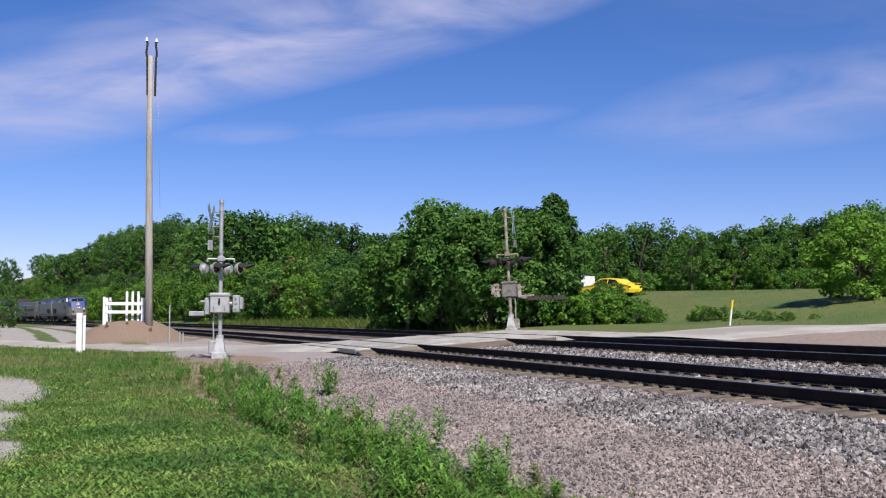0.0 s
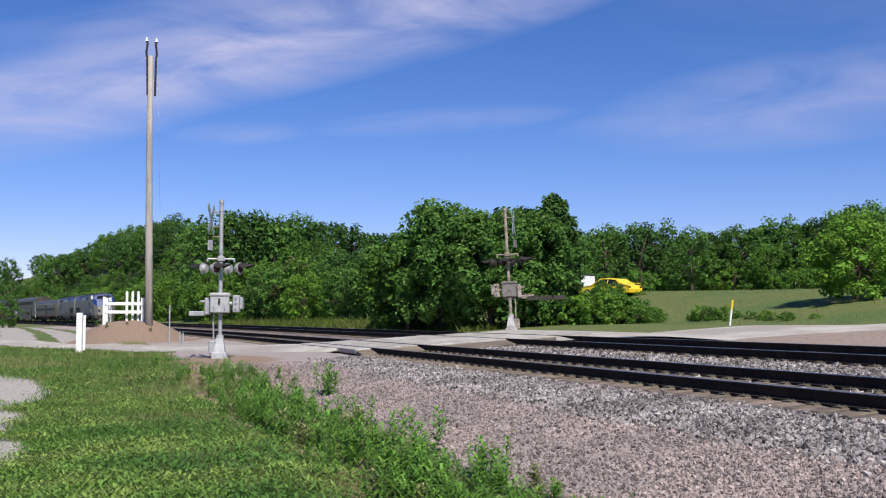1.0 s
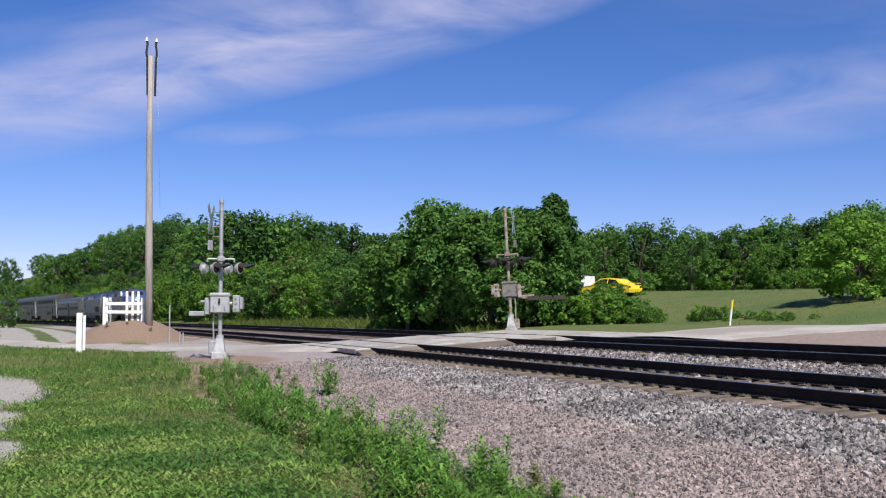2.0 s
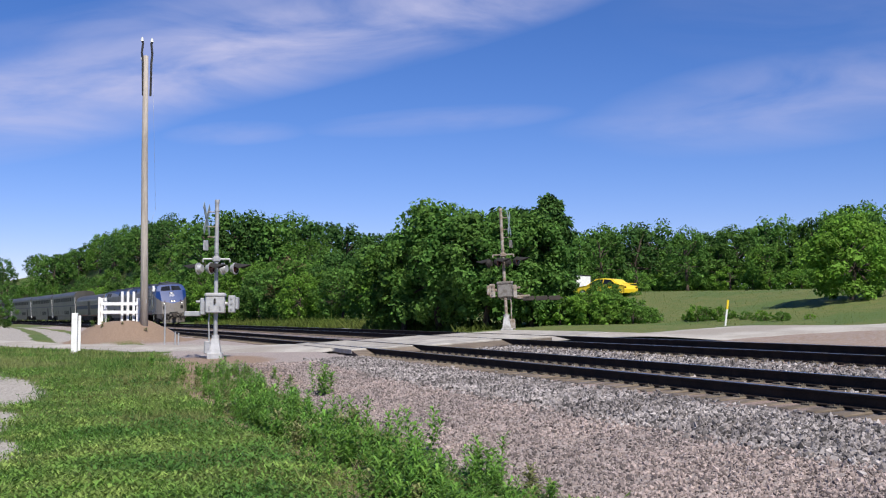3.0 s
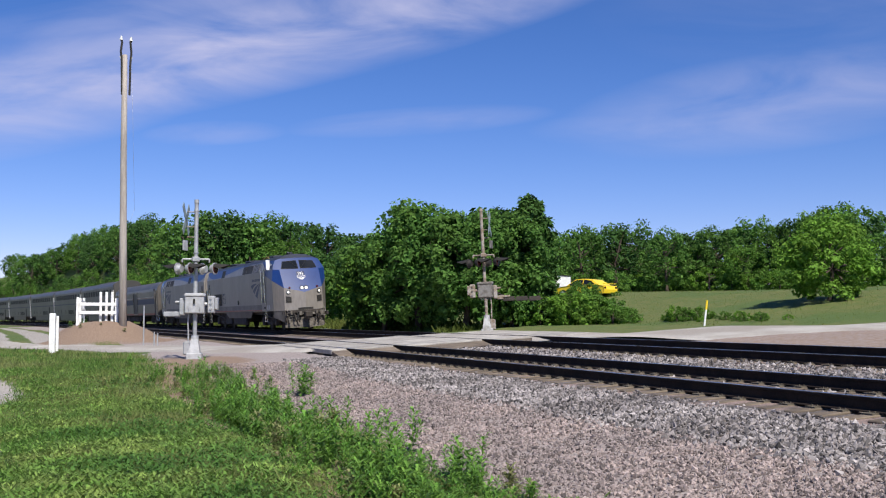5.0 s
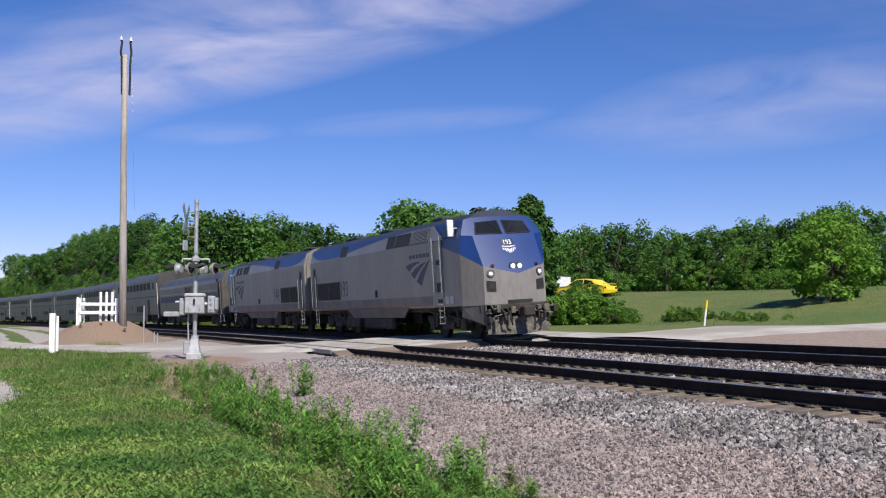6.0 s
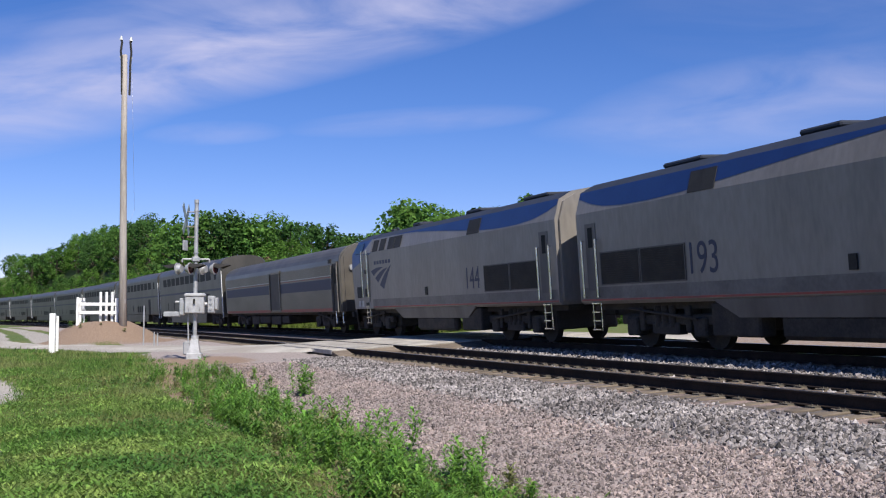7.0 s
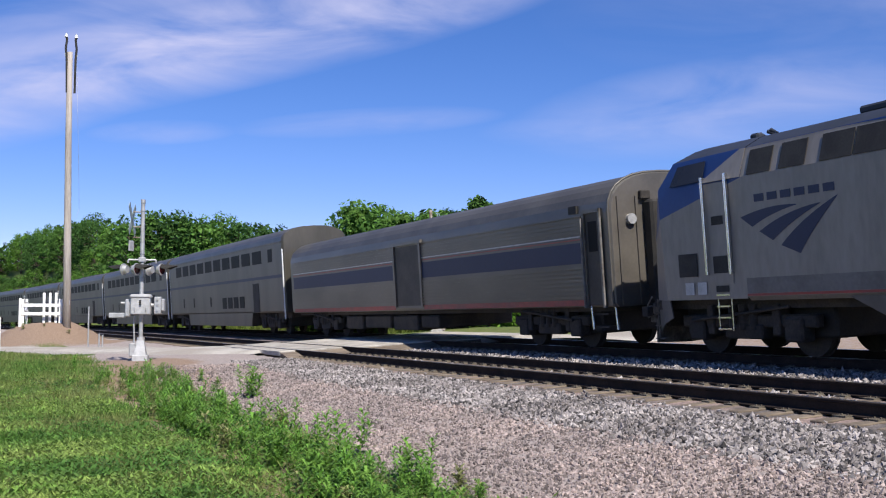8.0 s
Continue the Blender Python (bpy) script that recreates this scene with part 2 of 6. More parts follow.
M.update({
    'bark': mat("bark", (0.10, 0.075, 0.055), 0.95, 0, (0.06, 0.045, 0.035), 5, 30, 0.8, 0.3, stretch=(1, 1, 0.2)),
    'leaf': mat("leaf", (0.076, 0.172, 0.035), 0.75, 0, (0.102, 0.198, 0.040), 0.5, 6, 0, 0.25, rand=0.38, island=0.35, transl=0.4, spec=0.15),
    'leaf_light': mat("leaf_light", (0.092, 0.205, 0.033), 0.75, 0, (0.115, 0.215, 0.038), 0.5, 6, 0, 0.25, rand=0.2, island=0.35, transl=0.4, spec=0.15),
    'leaf_dark': mat("leaf_dark", (0.044, 0.106, 0.025), 0.75, 0, (0.060, 0.126, 0.029), 0.5, 6, 0, 0.25, rand=0.2, island=0.35, transl=0.25, spec=0.15),
    'blade': mat("blade", (0.105, 0.215, 0.042), 0.7, 0, (0.20, 0.265, 0.075), 0.9, 5, 0, 0.25, island=0.35, col3=(0.24, 0.27, 0.095), transl=0.4, spec=0.15),
    'weed': mat("weed", (0.125, 0.265, 0.044), 0.6, 0, (0.18, 0.31, 0.06), 2, 9, 0, 0.2, rand=0.2, island=0.3, transl=0.3, spec=0.2),
    'weed_dry': mat("weed_dry", (0.23, 0.27, 0.095), 0.7, 0, (0.28, 0.27, 0.13), 2, 9, 0, 0.2, rand=0.2, island=0.3, transl=0.3, spec=0.2),
    'clover': mat("clover", (0.145, 0.26, 0.050), 0.6, 0, (0.235, 0.325, 0.078), 1.3, 9, 0, 0.2, island=0.4, col3=(0.085, 0.185, 0.036), transl=0.3, spec=0.2),
    'old_wood': mat("old_wood", (0.38, 0.34, 0.30), 0.9, 0, (0.30, 0.265, 0.235), 9, 40, 0.5, 0.15, stretch=(1, 1, 0.08)),
    'galvanised': mat("galvanised", (0.46, 0.46, 0.46), 0.5, 0.45, (0.36, 0.36, 0.36), 5, 30, 0.1, 0.12),
    'aluminium_paint': mat("aluminium_paint", (0.47, 0.47, 0.47), 0.5, 0.2, (0.38, 0.38, 0.38), 5, 30, 0.1, 0.08),
    'rust': mat("rust", (0.21, 0.165, 0.12), 0.9, 0.1, (0.33, 0.30, 0.265), 6, 30, 0.2, 0.2),
    'yellow_paint': mat("yellow_paint", (0.85, 0.60, 0.03), 0.3, 0, (0.82, 0.57, 0.03), 2, 9, 0, 0.04),
    'porcelain': mat("porcelain", (0.70, 0.71, 0.70), 0.2, 0, vary=0.05),
    'sign_back': mat("sign_back", (0.30, 0.36, 0.35), 0.5, 0.3, (0.25, 0.30, 0.30), 6, 30, 0, 0.1),
    'hill_blade': mat("hill_blade", (0.106, 0.165, 0.031), 0.8, 0, (0.155, 0.180, 0.048), 0.12, 3, 0, 0.2, island=0.2, col3=(0.14, 0.185, 0.04), transl=0.5, spec=0.1),
    'leaf_brown': mat("leaf_brown", (0.12, 0.125, 0.05), 0.8, 0, (0.15, 0.115, 0.06), 0.5, 6, 0, 0.25, island=0.3, transl=0.3, spec=0.1),
    'leaf_bright': mat("leaf_bright", (0.130, 0.262, 0.034), 0.75, 0, (0.145, 0.265, 0.04), 0.5, 6, 0, 0.25, rand=0.15, island=0.3, transl=0.4, spec=0.15),
    'grime': mat("grime", (0.13, 0.115, 0.095), 0.85, 0, (0.075, 0.065, 0.052), 4, 22, 0.3, 0.3),
    'car_window': mat("car_window", (0.010, 0.011, 0.012), 0.5, 0, (0.016, 0.017, 0.018), 0.6, 8, 0, 0.05, spec=0.06),
    'side_band': mat("side_band", (0.165, 0.153, 0.14), 0.6, 0.1, (0.13, 0.118, 0.105), 1.2, 12, 0, 0.12),
    'dull_metal': mat("dull_metal", (0.19, 0.18, 0.165), 0.7, 0.2, (0.12, 0.105, 0.09), 6, 30, 0.2, 0.2),
    'stripe_blue': mat("stripe_blue", (0.007, 0.015, 0.056), 0.55, 0, (0.009, 0.017, 0.058), 1, 12, 0, 0.1),
    'baggage_door': mat("baggage_door", (0.060, 0.052, 0.044), 0.6, 0.2, (0.045, 0.039, 0.033), 1.5, 14, 0.1, 0.15),
    'far_paint': mat("far_paint", (0.42, 0.42, 0.41), 0.6, 0.1, (0.26, 0.25, 0.235), 5, 25, 0.2, 0.2),
    'tyre': mat("tyre", (0.02, 0.02, 0.02), 0.85),
})
# ---- plan: the line is a wide curve with its centre on the camera's side, canted towards it ----
RADIUS, NEAR, CANT = 1300.0, 9.597, 0.0679
GAUGE, SPACING = 1.51, 4.3
TRAIN_OFF = SPACING + GAUGE / 2


def on_line(s, off, z=0.0):
    """A point s metres along the line, off metres beyond the nearest rail, z over the rails' plane."""
    lat = off * math.cos(CANT) - z * math.sin(CANT)
    a, rad = s / RADIUS, RADIUS + lat
    return Vector((rad * math.sin(a), NEAR - RADIUS + rad * math.cos(a), off * math.sin(CANT) + z * math.cos(CANT)))


def line_frame(s, off, z=0.0):
    """Matrix at a place of the line: x along it, y away from the camera, z up across the cant."""
    return Matrix.Translation(on_line(s, off, z)) @ Matrix.Rotation(-s / RADIUS, 4, 'Z') @ Matrix.Rotation(CANT, 4, 'X')


def to_line(x, y):
    a = math.atan2(x, y - NEAR + RADIUS)
    return a * RADIUS, math.hypot(x, y - NEAR + RADIUS) - RADIUS


def thing(name, bm_or_none, material, label, category, group="", kind="", m=None):
    """A top-level thing: an Empty, or one mesh."""
    if bm_or_none is None:
        ob = new(name)
        ob.empty_display_size = 0.2
    else:
        me = bpy.data.meshes.new(name)
        bm_or_none.to_mesh(me)
        bm_or_none.free()
        for one in (material if isinstance(material, (list, tuple)) else [material]):
            me.materials.append(one)
        ob = new(name, me)
    if m is not None:
        ob.matrix_basis = m
    return tagged(ob, label, category, group, kind)


def part(name, bm, material, parent, label="", m=None):
    me = bpy.data.meshes.new(name)
    bm.to_mesh(me)
    bm.free()
    for one in (material if isinstance(material, (list, tuple)) else [material]):
        me.materials.append(one)
    ob = new(name, me)
    ob.parent = parent
    if m is not None:
        ob.matrix_basis = m
    if label:
        tagged(ob, label)
    return ob


def raw(name, verts, faces, material, smooth=False):
    me = bpy.data.meshes.new(name)
    me.from_pydata(verts, [], faces)
    for one in (material if isinstance(material, (list, tuple)) else [material]):
        me.materials.append(one)
    if smooth:
        me.polygons.foreach_set("use_smooth", [True] * len(me.polygons))
    me.update()
    return new(name, me)


def box(bm, x0, x1, y0, y1, z0, z1, bevel=0.0, mi=0):
    r = bmesh.ops.create_cube(bm, size=1.0)
    for v in r['verts']:
        v.co = Vector((x0 if v.co.x < 0 else x1, y0 if v.co.y < 0 else y1, z0 if v.co.z < 0 else z1))
    faces = {f for v in r['verts'] for f in v.link_faces}
    for f in faces:
        f.material_index = mi
    if bevel:
        edges = {e for f in faces for e in f.edges}
        bmesh.ops.bevel(bm, geom=list(edges), offset=bevel, segments=1, affect='EDGES', profile=0.7, material=-1)
    return bm


def rod(bm, a, b, r0, r1=None, seg=10, mi=0, caps=True):
    """A round bar from a to b."""
    a, b = Vector(a), Vector(b)
    d = b - a
    q = Vector((0, 0, 1)).rotation_difference(d)
    r = bmesh.ops.create_cone(bm, cap_ends=caps, segments=seg, radius1=r0, radius2=r0 if r1 is None else r1, depth=d.length,
                              matrix=Matrix.Translation((a + b) / 2) @ q.to_matrix().to_4x4())
    for v in r['verts']:
        for f in v.link_faces:
            f.material_index = mi
            f.smooth = len(f.verts) == 4
            if len(f.verts) != 4:
                for e in f.edges:
                    e.smooth = False
    return bm


def sweep(bm, profile, rows, mi=0, closed=True, smooth=False):
    """Joins copies of a profile, placed by the matrices in rows."""
    rings = [[bm.verts.new(m @ Vector((0, p[0], p[1]))) for p in profile] for m in rows]
    n = len(profile)
    for a, b in zip(rings, rings[1:]):
        for i in range(n if closed else n - 1):
            f = bm.faces.new((a[i], a[(i + 1) % n], b[(i + 1) % n], b[i]))
            f.material_index, f.smooth = mi, smooth
    if closed:
        bm.faces.new(rings[0][::-1])
        bm.faces.new(rings[-1])
    return bm
# ---- ground ----
def smooth(a, b, v):
    t = min(1.0, max(0.0, (v - a) / (b - a)))
    return t * t * (3 - 2 * t)


def road_mid(u):
    """Centre line of the country road: u metres from the crossing, positive beyond the line."""
    us = [-70, -45, -34, -22, -14, -8, -4, 0, 5, 60]
    return Vector((float(np.interp(u, us, [-93, -74, -64, -54.5, -48.6, -43.6, -40.0, -37.4, -35.3, -12.8])),
                   float(np.interp(u, us, [-19, -10.0, -5.2, 0.4, 3.9, 5.9, 7.4, 9.9, 14.6, 65])), 0))


def road_soft(u):
    return (road_mid(u - 3) + road_mid(u - 1.5) + road_mid(u) + road_mid(u + 1.5) + road_mid(u + 3)) / 5


ROAD = [road_soft(-68 + 1.0 * i) for i in range(125)]


def road_gap(x, y):
    if x > -20 or x < -110 or abs(y) > 75:
        return 99.0
    return min(math.hypot(p.x - x, p.y - y) for p in ROAD[::2])


def mound(x, y):
    q = math.hypot((x + 61.4) / 3.6, (y - 3.0) / 2.4)
    return (1.12 + 0.25 * noise.noise((x * 0.8, y * 0.8, 9))) * smooth(1.45, 0.45, q + 0.12 * noise.noise((x * 0.6, y * 0.6, 2)))


def height(x, y):
    s, off = to_line(x, y)
    plane = off * math.tan(CANT)
    wob = noise.noise((x * 0.25, y * 0.25, 3.1)) * 0.05 + noise.noise((x * 0.9, y * 0.9, 7.7)) * 0.02
    far = math.hypot(x, y)
    if off < -1.0:
        low = -0.27 + (-0.42) * smooth(-1.0, -5.5, off) - 0.08 * smooth(-5, -10, off)
        low -= 0.10 * smooth(0.9, 0.0, abs(off + 6.3) / 1.2)
        up = -0.24 + max(plane, -0.55) * 0.55 + 0.10
        t = smooth(-22, -31, s)
        z = low * (1 - t) + up * t
        z += 0.5 * smooth(-40, -110, s) * smooth(-3, -12, off) + 0.8 * smooth(-110, -300, s) * smooth(-4, -25, off)
        z += wob * smooth(-2, -6, off) + wob * 0.3
        z += mound(x, y)
    elif off < 7.2:
        z = plane - 0.27
    else:
        base = 7.2 * math.tan(CANT) - 0.27
        z = base + 0.40 * smooth(8.5, 16, off) + (2.15 - 1.45 * smooth(-88, -105, s)) * smooth(17, 36, off) + 0.6 * smooth(36, 70, off) * smooth(-105, -88, s) + 6 * smooth(90, 260, off) + wob * smooth(8, 14, off)
        z += 0.5 * smooth(-50, -90, s) * smooth(9, 25, off)
        z += smooth(15, 32, off) * (1 - 0.7 * smooth(36, 70, off)) * float(np.interp(-s, [118, 140, 160, 220, 300], [0, 2.0, 7.0, 12.0, 14.0])) if s < -118 else 0.0
    if far > 300:
        z *= max(0.0, 1 - (far - 300) / 900)
    return z


def zones(x, y):
    """Shares of ballast gravel, pale gravel and bare earth."""
    s, off = to_line(x, y)
    n = noise.noise((x * 0.5, y * 0.5, 0.3)) * 0.5
    edge = -5.3 - 0.7 * smooth(-22, -30, s) + 0.8 * smooth(-36, -44, s) + n
    g = smooth(edge - 0.25, edge + 0.25, off) * smooth(10.5 + n, 9.0 + n, off)
    p = 0.0
    for px, py, rx, ry in ((-25.5, -1.75, 4.2, 1.0), (-19.0, -1.35, 2.2, 0.62), (-15.3, -1.2, 1.6, 0.5)):
        p = max(p, smooth(1.5, 0.5, math.hypot((x - px) / rx, (y - py) / ry) + n * 0.9))
    lot = smooth(8, 9.5, off) * smooth(-34 + 0.45 * (off - 6), -32 + 0.45 * (off - 6), s) * smooth(30 + 2 * n, 28 + 2 * n, off)
    d = max(smooth(1.5, 1.1, math.hypot((x + 61.0) / 4.1, (y - 3.2) / 2.8) + n * 0.25), 0.0)
    d = max(d, 0.75 * smooth(0.55, 0.1, abs(off + 6.6 + 0.7 * n)) * smooth(-30, -24, s) + 0)
    shoulder = smooth(3.0, 2.2, road_gap(x, y) + n) if off < -2 else 0.0
    p = max(p, shoulder * 0.75)
    g = max(g, lot * 0.95)
    d = max(d, lot * 0.50, 0.70 * smooth(1.4, 0.7, math.hypot((x + 33.0) / 4.5, (y - 4.3) / 1.5) + n * 0.4), 0.78 * smooth(1.4, 0.7, math.hypot((x + 28.5) / 5.5, (y - 3.9) / 1.4) + n * 0.4))
    lane = smooth(1.3, 0.8, abs(off + 7.7 + n * 0.5)) * smooth(-56, -62, s) * smooth(-150, -135, s)
    lane2 = smooth(1.3, 0.8, abs(off + 10.9 + n * 0.5)) * smooth(-56, -62, s) * smooth(-150, -135, s)
    return g, max(p, lane * 0.9, lane2 * 0.9), d


def ground_material():
    m = bpy.data.materials.new("ground")
    m.use_nodes = True
    nt = m.node_tree
    b = nt.nodes["Principled BSDF"]
    b.inputs["Roughness"].default_value = 0.95
    tc = nt.nodes.new("ShaderNodeTexCoord")

    def tex(scale, detail=5):
        t = nt.nodes.new("ShaderNodeTexNoise")
        t.inputs["Scale"].default_value, t.inputs["Detail"].default_value = scale, detail
        nt.links.new(tc.outputs["Object"], t.inputs["Vector"])
        return t.outputs["Fac"]

    def ramp(v, a, c):
        r = nt.nodes.new("ShaderNodeMapRange")
        r.inputs[1].default_value, r.inputs[2].default_value = a, c
        nt.links.new(v, r.inputs[0])
        return r.outputs[0]

    def blend(fac, a, c):
        x = nt.nodes.new("ShaderNodeMix")
        x.data_type = 'RGBA'
        nt.links.new(fac, x.inputs[0])
        for i, v in ((6, a), (7, c)):
            if isinstance(v, tuple):
                x.inputs[i].default_value = (*v, 1)
            else:
                nt.links.new(v, x.inputs[i])
        return x.outputs[2]

    small, mid, big = tex(18), tex(2.2), tex(0.25)
    grassy = blend(ramp(mid, 0.4, 0.62), (0.088, 0.122, 0.024), (0.130, 0.138, 0.036))
    grassy = blend(ramp(big, 0.45, 0.6), grassy, (0.074, 0.118, 0.022))
    gravel = blend(ramp(tex(30), 0.35, 0.65), (0.22, 0.183, 0.168), (0.39, 0.33, 0.30))
    pale = blend(ramp(small, 0.35, 0.65), (0.25, 0.225, 0.20), (0.42, 0.385, 0.34))
    earth = blend(ramp(small, 0.35, 0.65), (0.19, 0.125, 0.085), (0.30, 0.215, 0.15))
    at = nt.nodes.new("ShaderNodeAttribute")
    at.attribute_name = "zone"
    sp = nt.nodes.new("ShaderNodeSeparateColor")
    nt.links.new(at.outputs["Color"], sp.inputs[0])
    col = grassy
    for ch, c in ((0, gravel), (1, pale), (2, earth)):
        add = nt.nodes.new("ShaderNodeMath")
        add.operation = 'MULTIPLY_ADD'
        nt.links.new(tex(5 + ch), add.inputs[0])
        add.inputs[1].default_value = 0.9
        nt.links.new(sp.outputs[ch], add.inputs[2])
        col = blend(ramp(add.outputs[0], 0.80, 1.05), col, c)
    nt.links.new(col, b.inputs["Base Color"])
    bp = nt.nodes.new("ShaderNodeBump")
    bp.inputs["Strength"].default_value, bp.inputs["Distance"].default_value = 0.8, 0.04
    nt.links.new(small, bp.inputs["Height"])
    nt.links.new(bp.outputs[0], b.inputs["Normal"])
    return m


def build_ground():
    angles = [radians(33 + 74 * i / 420) for i in range(420)] + [radians(107 + 286 * i / 70) for i in range(70)]
    radii = [0.0] + [1.2 * 1.03 ** i for i in range(262)]
    n = len(angles)
    verts, cols = [], []
    for r in radii[1:]:
        for a in angles:
            x, y = -r * math.sin(a), r * math.cos(a)
            verts.append((x, y, height(x, y)))
            cols.append(zones(x, y) if r < 160 else (0, 0, 0))
    faces = [(j * n + i, j * n + (i + 1) % n, (j + 1) * n + (i + 1) % n, (j + 1) * n + i) for j in range(len(radii) - 2) for i in range(n)]
    verts.append((0, 0, height(0, 0)))
    cols.append((0, 0, 0))
    faces += [(len(verts) - 1, (i + 1) % n, i) for i in range(n)]
    ob = raw("ground", verts, faces, ground_material(), True)
    at = ob.data.color_attributes.new("zone", 'FLOAT_COLOR', 'POINT')
    at.data.foreach_set("color", [c for z in cols for c in (*z, 1.0)])
    tagged(ob, "grassy ground with bare earth and gravel patches", "ground", kind="structure")


build_ground()

# ---- railway ----
def build_track_bed():
    prof = [(-2.6, -0.75), (-1.55, -0.34), (-0.75, -0.215), (SPACING + GAUGE + 0.75, -0.215), (SPACING + GAUGE + 1.6, -0.36), (SPACING + GAUGE + 2.6, -0.8)]
    fine = []
    for a, b in zip(prof, prof[1:]):
        k = max(1, int((b[0] - a[0]) / 0.25))
        fine += [(a[0] + (b[0] - a[0]) * i / k, a[1] + (b[1] - a[1]) * i / k) for i in range(k)]
    fine.append(prof[-1])
    verts, faces, n = [], [], len(fine)
    srow = [-420 + 4.0 * i for i in range(85)] + [-80 + 0.25 * i for i in range(361)] + [14.0 + 6 * i for i in range(16)]
    for s in srow:
        for o, z in fine:
            p = on_line(s, o, z)
            p.z += noise.noise((s * 3.1, o * 3.1, 0)) * 0.018 + noise.noise((s * 0.6, o * 0.6, 5)) * 0.02
            verts.append(p)
    for j in range(len(srow) - 1):
        for i in range(n - 1):
            faces.append((j * n + i, j * n + i + 1, (j + 1) * n + i + 1, (j + 1) * n + i))
    ob = raw("ballast", verts, faces, M['ballast_bed'], True)
    tagged(ob, "crushed stone ballast bed under two tracks", "ballast", kind="structure")
    return ob


def build_road():
    """Pale chip-seal road with a low crown, butted to the crossing panels."""
    for name, u0, u1, w in (("road_near", -62, 1.8, 2.0), ("road_far", 6.6, 52, 3.9)):
        verts, faces = [], []
        rows = [u0 + 0.5 * i for i in range(int((u1 - u0) / 0.5) + 1)]
        for u in rows:
            c, d = road_soft(u), (road_soft(u + 0.5) - road_soft(u - 0.5)).normalized()
            side = Vector((d.y, -d.x, 0))
            ww = w - 0.5 + 1.2 * smooth(-9, -2, u) if u < 0 else w
            for k in range(9):
                t = -1 + k / 4
                ww2 = ww + 0.12 * noise.noise((u * 0.7, t * 4, 2.2))
                p = c + side * t * ww2
                s, off = to_line(p.x, p.y)
                if u < 3 and off > -0.60:          # the near end butts on the outer panels
                    off = -0.60
                    q = on_line(s, off)
                    p = Vector((q.x, q.y, 0))
                z = height(p.x, p.y) + 0.05 * (1 - t * t) + 0.03 - (0.10 if abs(t) == 1 else 0)
                lift = smooth(5.5, 1.2, min(abs(off), abs(off - SPACING - GAUGE)))
                z = z * (1 - lift) + (off * math.tan(CANT) - 0.02 - (0.10 if abs(t) == 1 else 0)) * lift
                verts.append((p.x, p.y, z))
        for j in range(len(rows) - 1):
            for k in range(8):
                faces.append((j * 9 + k, j * 9 + k + 1, (j + 1) * 9 + k + 1, (j + 1) * 9 + k))
        tagged(raw(name, verts, faces, M['road'], True), "pale dusty chip-seal country road", "road", kind="structure")


def build_crossing():
    """Concrete and timber panels between and beside the rails."""
    ob = thing("crossing_surface", None, None, "weathered pale concrete level crossing surface panels", "level crossing", kind="structure")
    strips = [(-0.58, -0.06, 0), (0.10, GAUGE - 0.10, 0), (GAUGE + 0.06, SPACING - 0.06, 0), (SPACING + 0.10, SPACING + GAUGE - 0.10, 0), (SPACING + GAUGE + 0.06, SPACING + GAUGE + 1.7, 0)]
    for o0, o1, _ in strips:
        for i in range(4):
            s0 = -41.6 + 2.0 * i + 0.35 * (o0 + o1) / 2
            bm = box(bmesh.new(), 0.01, 1.99, o0, o1, -0.16, -0.006, 0.012)
            m = line_frame(s0, 0)
            for v in bm.verts:
                v.co = m @ v.co
            part("panel", bm, M['concrete'], ob)
        for s0, s1 in ((-42.4, -41.65), (-33.55, -32.8)):
            k = 0.35 * (o0 + o1) / 2
            bm = bmesh.new()
            box(bm, s0 + k, s1 + k, o0, o1, -0.19, -0.05)
            edge = (s0 + k) if s0 < -40 else (s1 + k)
            for v in bm.verts:
                if abs(v.co.x - edge) < 0.01 and v.co.z > -0.1:
                    v.co.z = -0.17
                v.co = line_frame(v.co.x, v.co.y, v.co.z).translation
            part("ramp", bm, M['tie'], ob, "sloping timber end ramp")


